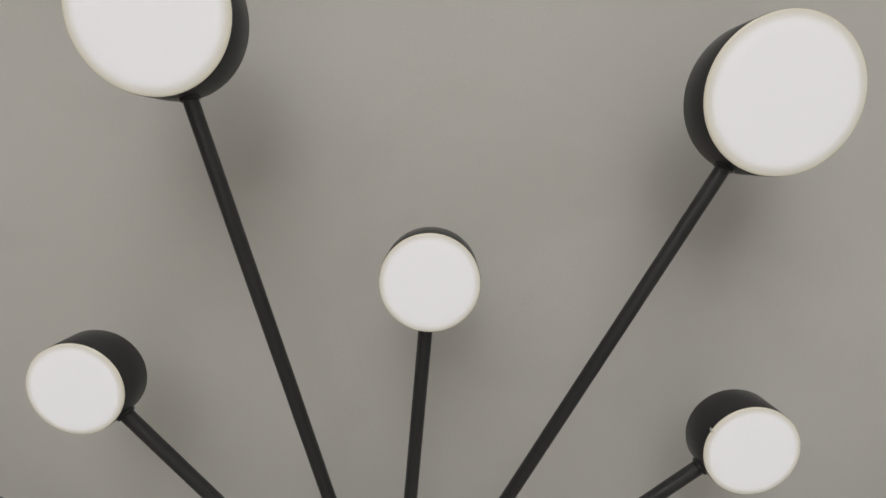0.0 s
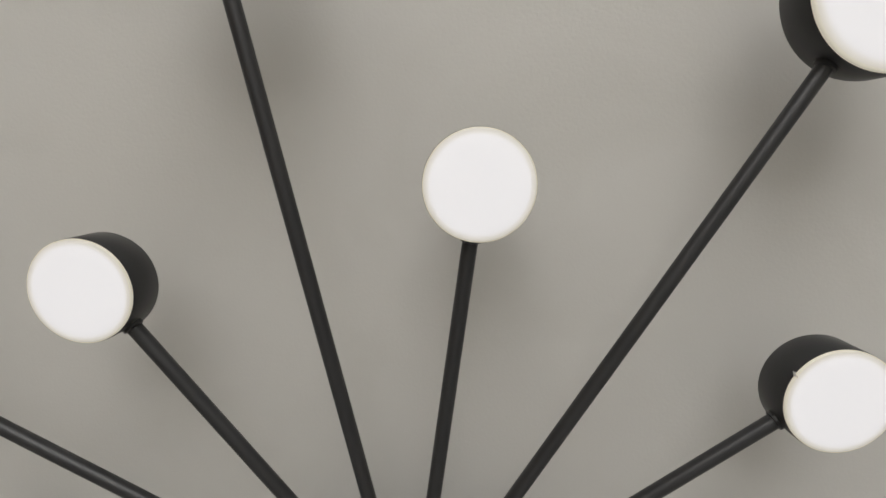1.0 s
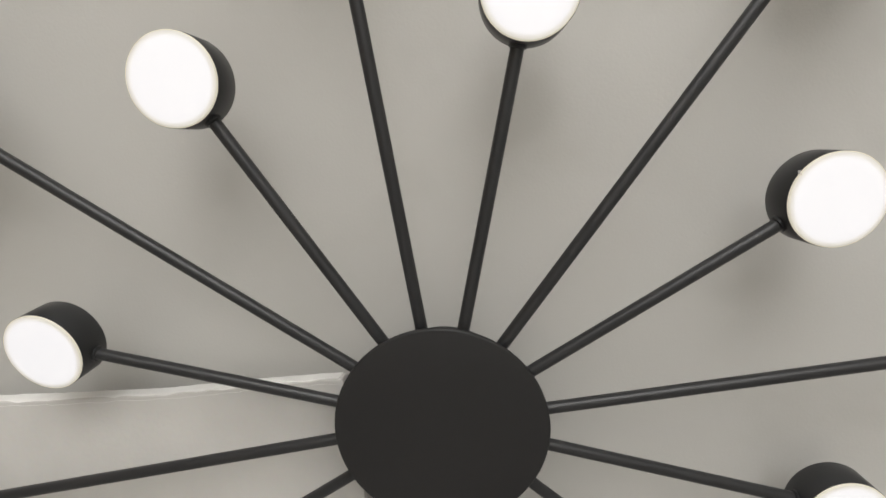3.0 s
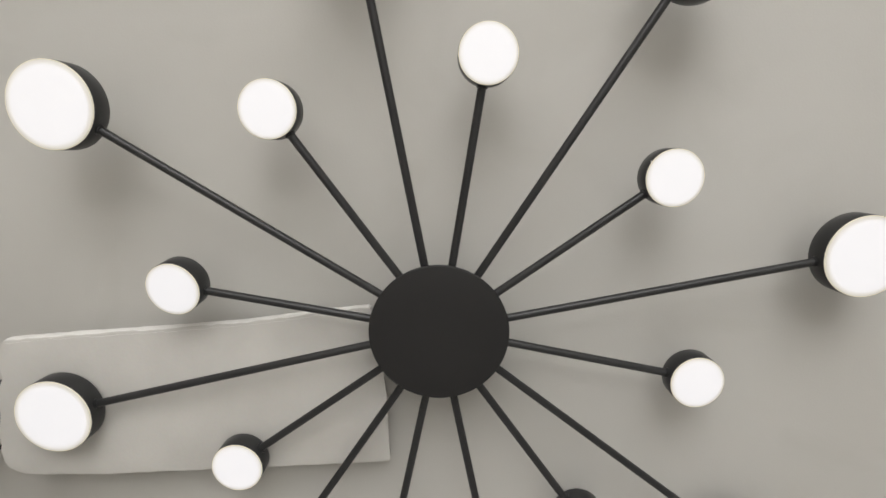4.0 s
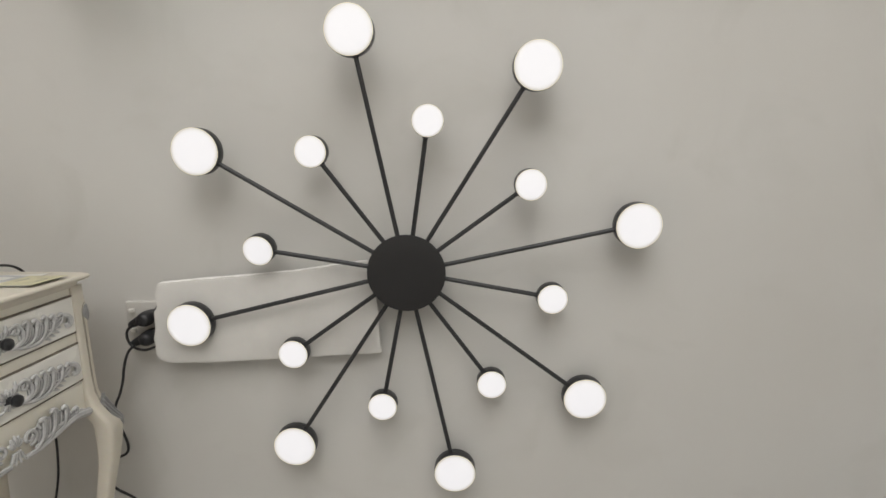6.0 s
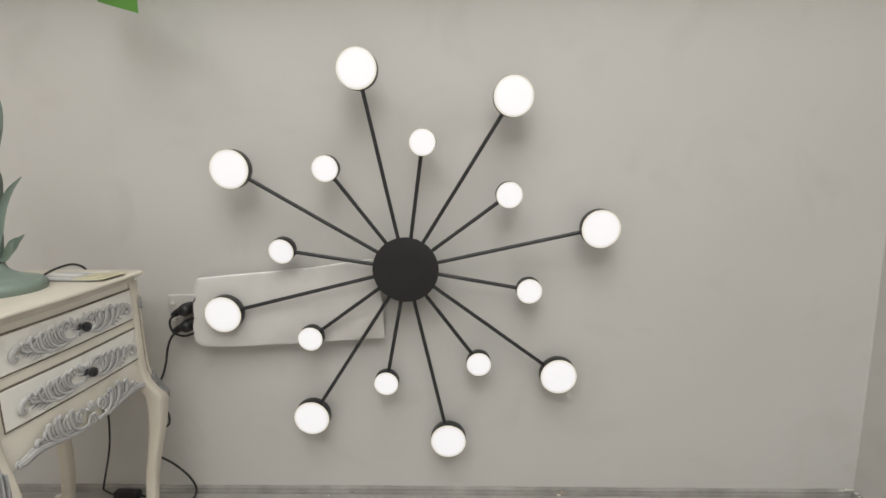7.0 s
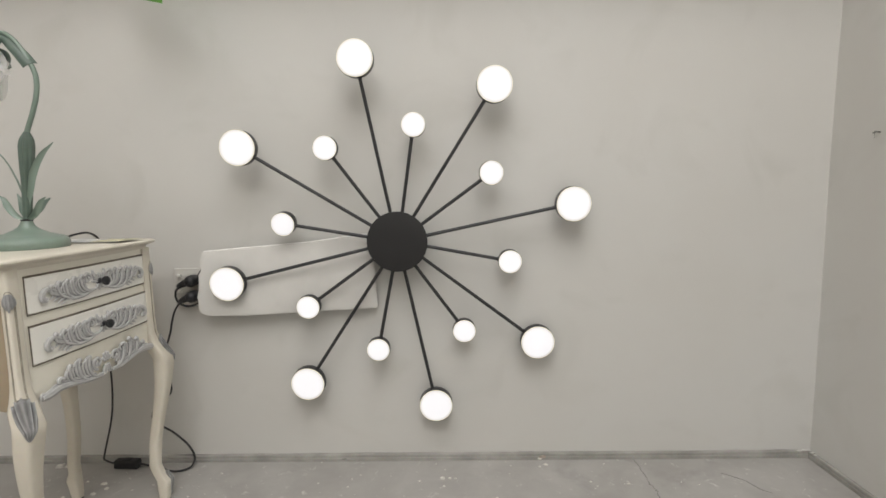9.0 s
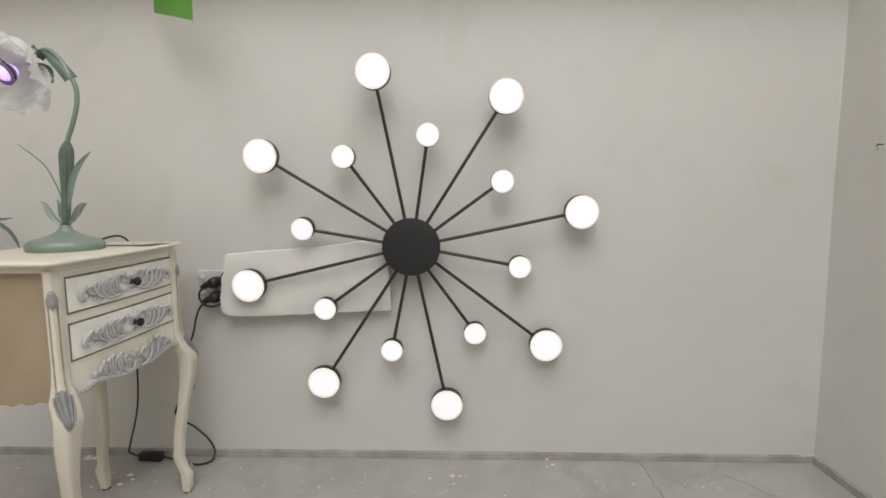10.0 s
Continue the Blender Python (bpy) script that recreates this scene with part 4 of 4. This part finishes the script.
def flower_lamp(m, label):
    root = thing("table_lamp", m, label, "table lamp", "flower table lamps")
    bm = bmesh.new()
    lathe(bm, [(0.067, 0.0), (0.0705, 0.002), (0.0718, 0.006), (0.0718, 0.0125), (0.070, 0.0185), (0.0635, 0.0240), (0.0500, 0.0280), (0.0365, 0.0318), (0.0235, 0.0385), (0.0150, 0.0450), (0.0112, 0.0525), (0.0098, 0.0575)], 72)
    for vtx in bm.verts:
        vtx.co.x += 0.06 * max(0.0, vtx.co.z - 0.01)
    part("base", bm, M_GREEN, root, "sage green enamelled dome base")
    bm = bmesh.new()
    lathe(bm, [(0.0098, 0.057), (0.0106, 0.0576), (0.0106, 0.0594), (0.008, 0.0602)], 32)
    for vtx in bm.verts:
        vtx.co.x += 0.0035
    part("ring", bm, M_RUBBER, root, "dark ring")
    stem = [(0.0043, 0, 0.058), (0.0070, 0, 0.0865), (0.0119, 0, 0.15), (0.0153, 0, 0.21), (0.0207, 0, 0.2356), (0.0349, 0, 0.2714), (0.0465, 0, 0.307), (0.0498, 0, 0.336), (0.0461, 0, 0.356), (0.0379, 0, 0.374), (0.0239, 0, 0.398), (0.0093, 0, 0.416), (-0.0066, 0, 0.4265), (-0.0223, 0, 0.424), (-0.0350, 0, 0.411), (-0.0378, -0.001, 0.396)]
    bm = bmesh.new()
    tube(bm, spline(stem, 8), 0.0048, 14, up=(0, 1, 0))
    part("stem", bm, M_GREEN, root, "curved green metal stem")
    # grooved leaf sheath wrapped round the lower stem
    bm = bmesh.new()
    loops = []
    for i in range(25):
        t = i / 24
        z = mix(0.059, 0.236, t)
        c = table_at([(0.058, 0.0043), (0.0865, 0.0070), (0.15, 0.0120), (0.21, 0.0164), (0.236, 0.0201)], z)
        r = table_at([(0, 0.0072), (0.15, 0.0082), (0.4, 0.0088), (0.7, 0.0125), (0.85, 0.0138), (0.93, 0.0115), (0.98, 0.0068), (1, 0.0052)], t)
        loops.append([(c + r * (1 + 0.12 * math.sin(math.pi * min(1, t * 1.05)) * math.cos(7 * 2 * math.pi * k / 56 + 1.2 * t)) * math.cos(2 * math.pi * k / 56), r * (1 + 0.12 * math.cos(7 * 2 * math.pi * k / 56 + 1.2 * t)) * math.sin(2 * math.pi * k / 56), z) for k in range(56)])
    loft(bm, loops)
    part("sheath", bm, M_GREEN_D, root, "grooved green leaf sheath", smooth=60)
    facing = (0.67, -0.74, 0.05)
    leaves = [
        ([(0.0105, -0.004, 0.085), (0.0201, -0.004, 0.118), (0.0285, -0.003, 0.155), (0.0455, 0, 0.19), (0.0693, 0.003, 0.2158)], [0.003, 0.0050, 0.0066, 0.0052, 0.0008], facing),
        ([(0.0041, 0.006, 0.09), (-0.0059, 0.006, 0.112), (-0.0170, 0.006, 0.144), (-0.0404, 0.005, 0.188), (-0.0943, 0.004, 0.2316)], [0.004, 0.007, 0.007, 0.005, 0.0008], (0.55, 0.55, 0.62)),
        ([(0.0106, -0.004, 0.06), (0.0239, -0.006, 0.068), (0.0347, -0.008, 0.082), (0.0415, -0.008, 0.096), (0.0528, -0.008, 0.1058)], [0.003, 0.0058, 0.0065, 0.0045, 0.0008], facing),
        ([(-0.0024, -0.004, 0.06), (-0.0163, -0.006, 0.07), (-0.0271, -0.007, 0.086), (-0.0338, -0.007, 0.1), (-0.0442, -0.007, 0.1079)], [0.003, 0.0058, 0.0065, 0.0045, 0.0008], facing),
        ([(-0.0004, 0.004, 0.06), (-0.0109, 0.008, 0.078), (-0.0145, 0.01, 0.097), (-0.0222, 0.012, 0.1125)], [0.003, 0.0055, 0.0045, 0.0008], facing),
        ([(0.0086, 0.006, 0.06), (0.0131, 0.024, 0.078), (0.0147, 0.036, 0.094), (0.0189, 0.046, 0.104)], [0.003, 0.0065, 0.006, 0.0008], (0, -1, 0.3)),
    ]
    for pts, w, nrm in leaves:
        bm = bmesh.new()
        blade(bm, pts, w, nrm, cup=0.3)
        part("leaf", bm, M_GREEN, root, "green metal leaf")
    # bract bending over the stem
    bm = bmesh.new()
    blade(bm, [(0.0440, -0.006, 0.3675), (0.0294, -0.006, 0.386), (0.0139, -0.006, 0.403), (-0.0017, -0.005, 0.416), (-0.0162, -0.004, 0.4225), (-0.0250, -0.003, 0.4195)], [0.0130, 0.0125, 0.0115, 0.0092, 0.006, 0.003], facing, cup=-0.45, thick=0.0016)
    part("bract", bm, M_GREEN_D, root, "folded green metal leaf")
    # flower: sepals, ruffled petals, holder and violet bulb; it faces down and towards -x
    hub = Vector((-0.0371, 0.0, 0.3975))
    axis = Vector((-0.22, -0.82, -0.46)).normalized()
    u = axis.orthogonal().normalized()
    v = axis.cross(u)
    for k in range(5):
        a = 2 * math.pi * k / 5 + 0.5
        r = u * math.cos(a) + v * math.sin(a)
        bm = bmesh.new()
        blade(bm, [hub + r * 0.004 - axis * 0.006, hub + r * 0.03 - axis * 0.004, hub + r * 0.050 + axis * 0.008, hub + r * 0.061 + axis * 0.024], [0.006, 0.011, 0.009, 0.001], -axis, cup=0.2)
        part("sepal", bm, M_GREEN_D, root, "dark green sepal")
    for ring, (count, length, spread, wid) in enumerate(((8, 0.098, 0.068, 0.042), (7, 0.070, 0.050, 0.032))):
        for k in range(count):
            a = 2 * math.pi * (k + 0.5 * ring) / count
            r = u * math.cos(a) + v * math.sin(a)
            t = axis.cross(r)
            small = 1.0 - 0.30 * max(0.0, r.z)
            bm = bmesh.new()
            nx, ny = 24, 16
            rows = []
            for i in range(ny + 1):
                f = i / ny
                w = wid * math.sin(math.pi * (0.12 + 0.62 * f)) * (1.0 if f < 0.9 else 0.8)
                row = []
                for j in range(nx + 1):
                    e = 2 * j / nx - 1
                    frill = 0.0055 * f * f * math.sin(4.2 * e + k * 1.3 + 2.5 * f) + 0.0022 * f ** 3 * math.sin(10 * e + k)
                    ragged = 0.012 * f ** 4 * (abs(math.cos(1.5 * math.pi * e + 0.6 * k)) - 0.5)
                    along = 0.006 + small * length * f * (1 - 0.14 * e * e) + ragged
                    row.append(hub + axis * (along * 0.62 + 0.01 * f) + r * (0.012 + small * spread * math.sin(1.45 * f) + frill + 0.006 * e * e) + t * (w * e))
                rows.append(row)
            loft(bm, rows, closed=False)
            part("petal", bm, M_PETAL, root, "white ruffled cloth petal", smooth=80)
    turn = axis.to_track_quat("Z", "Y").to_matrix().to_4x4()
    bm = bmesh.new()
    lathe(bm, [(0.010, 0.048), (0.017, 0.056), (0.0222, 0.064), (0.0240, 0.070), (0.0228, 0.0725), (0.0172, 0.071), (0.0165, 0.055)], 32, cap1=False)
    part("bulb_holder", bm, M_VIOLET, root, "dark violet bulb holder", matrix=Matrix.Translation(hub) @ turn)
    bm = bmesh.new()
    lathe(bm, [(0.010, 0.046), (0.0155, 0.052), (0.0158, 0.066), (0.0135, 0.074), (0.0075, 0.079), (0.0005, 0.080)], 28)
    part("bulb", bm, M_BULB, root, "glowing violet bulb", matrix=Matrix.Translation(hub) @ turn)
    tip = hub + axis * 0.072
    right = Vector((0.67, 0.70, 0.0)).normalized()
    over = right.cross(axis).normalized()
    if over.z < 0:
        over = -over
    right = axis.cross(over) if axis.cross(over).x > 0 else over.cross(axis)
    for arc in ((128, 104, 80, 56, 34, 16), (215, 200, 180, 165)):
        pts = [tip + (right * math.cos(radians(a)) + over * math.sin(radians(a))) * 0.032 for a in arc]
        bm = bmesh.new()
        tube(bm, spline(pts, 6), 0.0015, 8)
        part("stamen", bm, M_RUBBER, root, "thin black stamen wire")
    return root


flower_lamp(Matrix.Translation((-0.696, -0.321, TOP_Z - 0.0015)) @ Matrix.Rotation(radians(0.8), 4, "Y") @ Matrix.Scale(0.948, 4), "sage green metal table lamp shaped as a drooping white flower")


def flower_stand():
    """Tall stem near the wall; its drooping leaves hang over towards the bedside table."""
    root = thing("flower_stand", pose(-1.382, -0.06, FLOOR), "tall green metal flower stand with drooping leaves", "flower stand")
    bm = bmesh.new()
    lathe(bm, [(0.06, 0.0), (0.064, 0.003), (0.062, 0.012), (0.03, 0.022), (0.008, 0.03)], 32)
    part("base", bm, M_GREEN, root)
    bm = bmesh.new()
    tube(bm, spline([(0, 0, 0.02), (0.0, 0, 0.35), (0.02, 0, 0.6), (0.06, 0, 0.653)], 8), 0.006, 12)
    part("stem", bm, M_GREEN, root)
    for pts, w in (([(0.05, 0, 0.633), (0.16, 0, 0.678), (0.27, 0, 0.675), (0.315, 0, 0.653), (0.336, 0, 0.625), (0.344, 0, 0.601)], [0.004, 0.006, 0.006, 0.005, 0.004, 0.001]),
                   ([(0.05, 0, 0.643), (0.15, 0.0, 0.688), (0.25, 0, 0.691), (0.30, 0, 0.680), (0.333, 0, 0.684)], [0.004, 0.005, 0.005, 0.004, 0.0008])):
        bm = bmesh.new()
        blade(bm, pts, w, (0, -0.8, 0.6), cup=0.3)
        part("leaf", bm, M_GREEN_D, root)
    return root


flower_stand()


# ------------------------------------------------------------------ small things
def leaflet(x, y, turn, w, d, z, material, label, stripes):
    root = thing("leaflet", pose(x, y, z, 0, 0, turn), label, "leaflet", "leaflets on the bedside table")
    bm = bmesh.new()
    nx = 8
    rows = []
    for i in range(nx + 1):
        px = mix(-w / 2, w / 2, i / nx)
        lift = 0.0012 * (px / (w / 2)) ** 2
        rows.append([(px, -d / 2, lift), (px, d / 2, lift), (px, d / 2, lift + 0.0006), (px, -d / 2, lift + 0.0006)])
    loft(bm, rows)
    part("sheet", bm, material, root, smooth=30)
    for x0, x1, y0, y1, mat in stripes:
        bm = bmesh.new()
        rows = []
        for i in range(5):
            px = mix(x0, x1, i / 4)
            lift = 0.0012 * (px / (w / 2)) ** 2 + 0.0007
            rows.append([(px, y0, lift), (px, y1, lift), (px, y1, lift + 0.0002), (px, y0, lift + 0.0002)])
        loft(bm, rows)
        part("printed_bar", bm, mat, root, smooth=0)
    return root


leaflet(-0.632, -0.216, -4, 0.145, 0.07, TOP_Z + 0.0022, M_PAPER, "glossy grey and yellow printed leaflet lying on the bedside table", [(-0.07, -0.01, -0.02, -0.012, M_PLASTIC), (-0.07, -0.01, 0.0, 0.022, M_PLASTIC), (0.005, 0.075, -0.034, 0.034, M_PAPER2), (0.02, 0.06, -0.01, 0.016, M_PAPER3)])
leaflet(-0.67, -0.205, 6, 0.13, 0.075, TOP_Z + 0.0006, M_PLASTIC, "white printed leaflet tucked under another on the bedside table", [(-0.055, 0.03, -0.03, -0.022, M_PAPER), (-0.055, 0.05, -0.012, 0.02, M_PAPER)])


def paper_tag():
    """Sheet that hangs on a thread from the ceiling, turned a little from the wall and tipped to one corner."""
    lo_a, lo_b = Vector((-0.614, -0.088, 1.187)), Vector((-0.459, -0.203, 1.127))
    up = Vector((0.02, -0.01, 1)).normalized()
    root = thing("paper_sheet", Matrix.Translation((lo_a + lo_b) / 2), "bright green paper sheet hanging tilted on a thin thread", "paper")
    mid = (lo_a + lo_b) / 2
    out = (lo_b - lo_a).cross(up).normalized()
    bm = bmesh.new()
    rows = []
    for i in range(11):
        t = i / 10
        p = lo_a.lerp(lo_b, t) - mid + out * 0.006 * math.sin(math.pi * t)
        h = mix(0.060, 0.120, t)
        rows.append([p, p + up * h, p + up * h + out * 0.0006, p + out * 0.0006])
    loft(bm, rows)
    part("sheet", bm, M_TAG, root, smooth=30)
    bm = bmesh.new()
    head = up * 0.084
    tube(bm, [head, head + Vector((0, 0, 0.4)), Vector((head.x, head.y, ROOM_H - mid.z))], 0.0006, 6)
    part("thread", bm, M_PLASTIC, root, "thin white thread")
    return root


paper_tag()


def wall_nail():
    root = thing("wall_nail", pose(EAST - 0.006, -0.1400, 0.8470), "bent dull steel nail sticking out of the side wall", "nail")
    bm = bmesh.new()
    tube(bm, spline([(0.012, 0, 0), (0.0, 0, 0.0005), (-0.006, 0, 0.0015), (-0.009, 0, -0.001)], 4), 0.0015, 8)
    part("shank", bm, M_STEEL, root)
    bm = bmesh.new()
    lathe(bm, [(0.003, 0), (0.0032, 0.0005), (0.0022, 0.001)], 14)
    part("nail_head", bm, M_STEEL, root, matrix=pose(-0.009, 0, -0.001, 160, 0, 0))
    bm = bmesh.new()
    tube(bm, spline([(-0.008, 0, 0), (-0.007, 0.001, -0.007), (-0.0075, 0.0, -0.013)], 4), 0.0005, 5)
    part("thread", bm, M_STEEL, root, "thin hanging thread")
    return root


wall_nail()


def crumbs():
    """Plaster chips and grit on the floor along the wall."""
    rnd = random.Random(17)
    bm = bmesh.new()
    spots = [(-0.751, -0.109, 0.011), (-0.733, -0.129, 0.008), (-0.752, -0.151, 0.009), (-0.816, -0.164, 0.006), (0.105, -0.093, 0.010), (0.124, -0.094, 0.006), (0.109, -0.128, 0.004), (0.377, -0.035, 0.008), (0.361, -0.044, 0.005), (-0.929, -0.029, 0.015), (-0.91, -0.028, 0.010), (-0.89, -0.035, 0.008)]
    for _ in range(110):
        spots.append((rnd.uniform(-1.25, 1.07), -0.013 - abs(rnd.gauss(0, 0.14)), rnd.choice((0.0012, 0.0016, 0.002, 0.003, 0.0045))))
    for x, y, s in spots:
        k = rnd.randint(5, 7)
        a0 = rnd.uniform(0, 6)
        base = [(x + s * rnd.uniform(0.6, 1.1) * math.cos(a0 + 2 * math.pi * i / k), y + 0.7 * s * rnd.uniform(0.6, 1.1) * math.sin(a0 + 2 * math.pi * i / k)) for i in range(k)]
        h = s * rnd.uniform(0.2, 0.4)
        loft(bm, [[(px, py, FLOOR - 0.0003) for px, py in base], [(mix(x, px, 0.75), mix(y, py, 0.75), FLOOR + h) for px, py in base]])
    return tagged(part("plaster_crumbs", bm, M_PLASTER, smooth=0), "pale plaster chips and grit scattered on the floor", "debris", kind="stuff")


crumbs()


def floor_crack(pts, w):
    rnd = random.Random(len(pts))
    bm = bmesh.new()
    S = spline([(x, y, 0) for x, y in pts], 7)
    rows = []
    for p in S:
        q = w * rnd.uniform(0.35, 1.1)
        j = rnd.uniform(-0.002, 0.002)
        rows.append([(p.x - q + j, p.y, FLOOR + 0.0001), (p.x + q + j, p.y, FLOOR + 0.0001), (p.x + q * 0.5 + j, p.y, FLOOR + 0.0007), (p.x - q * 0.5 + j, p.y, FLOOR + 0.0007)])
    loft(bm, rows)
    return tagged(part("floor_crack", bm, M_CRACK, smooth=0), "thin dark crack in the concrete floor", "crack", kind="structure")


floor_crack([(0.617, -0.013), (0.6205, -0.04), (0.619, -0.063), (0.6205, -0.092), (0.617, -0.119), (0.622, -0.151), (0.618, -0.179), (0.624, -0.24), (0.616, -0.33)], 0.0018)
floor_crack([(0.815, -0.078), (0.832, -0.092), (0.846, -0.104), (0.858, -0.116), (0.872, -0.148), (0.889, -0.163)], 0.0016)


def wall_mark(x, z, w, h, material, label, seed):
    """Small smear or chip on the foot of the wall, an uneven blob a millimetre thick."""
    rnd = random.Random(seed)
    bm = bmesh.new()
    edge = []
    for k in range(16):
        a = 2 * math.pi * k / 16
        q = rnd.uniform(0.65, 1.1)
        edge.append((x + w * q * math.cos(a), z + h * q * math.sin(a)))
    loft(bm, [[(px, -0.0110, pz) for px, pz in edge], [(px, -0.0122, pz) for px, pz in edge], [(mix(x, px, 0.6), -0.0128, mix(z, pz, 0.6)) for px, pz in edge]])
    return tagged(part("wall_mark", bm, material, smooth=60), label, "mark", "marks along the wall foot")


wall_mark(0.374, 0.0160, 0.012, 0.0045, M_RUST, "faint brick red smear on the grey skirting strip", 3)
wall_mark(0.366, 0.0105, 0.006, 0.003, M_PLASTER, "pale plaster smear on the grey skirting strip", 6)
wall_mark(-0.163, 0.0135, 0.008, 0.0022, M_CRACK, "small dark chip in the grey skirting strip", 4)


def plaster_lump():
    bm = bmesh.new()
    for x, y, z, s in ((1.083, -0.009, 0.0275, 0.006), (1.074, -0.009, 0.0275, 0.007), (1.060, -0.010, 0.0265, 0.006), (1.0855, -0.022, 0.0275, 0.005), (1.0845, -0.034, 0.027, 0.004)):
        r = bmesh.ops.create_icosphere(bm, subdivisions=2, radius=s)
        for vtx in r["verts"]:
            q = vtx.co * (1 + 0.35 * noise.noise(vtx.co * 260 + Vector((x * 40, 0, 0))))
            vtx.co = Vector((x + 1.1 * q.x, y + 0.45 * q.y, z + 0.4 * q.z))
    return tagged(part("plaster_lump", bm, M_WALL, smooth=60), "lump of rough painted plaster in the wall corner", "plaster")


plaster_lump()
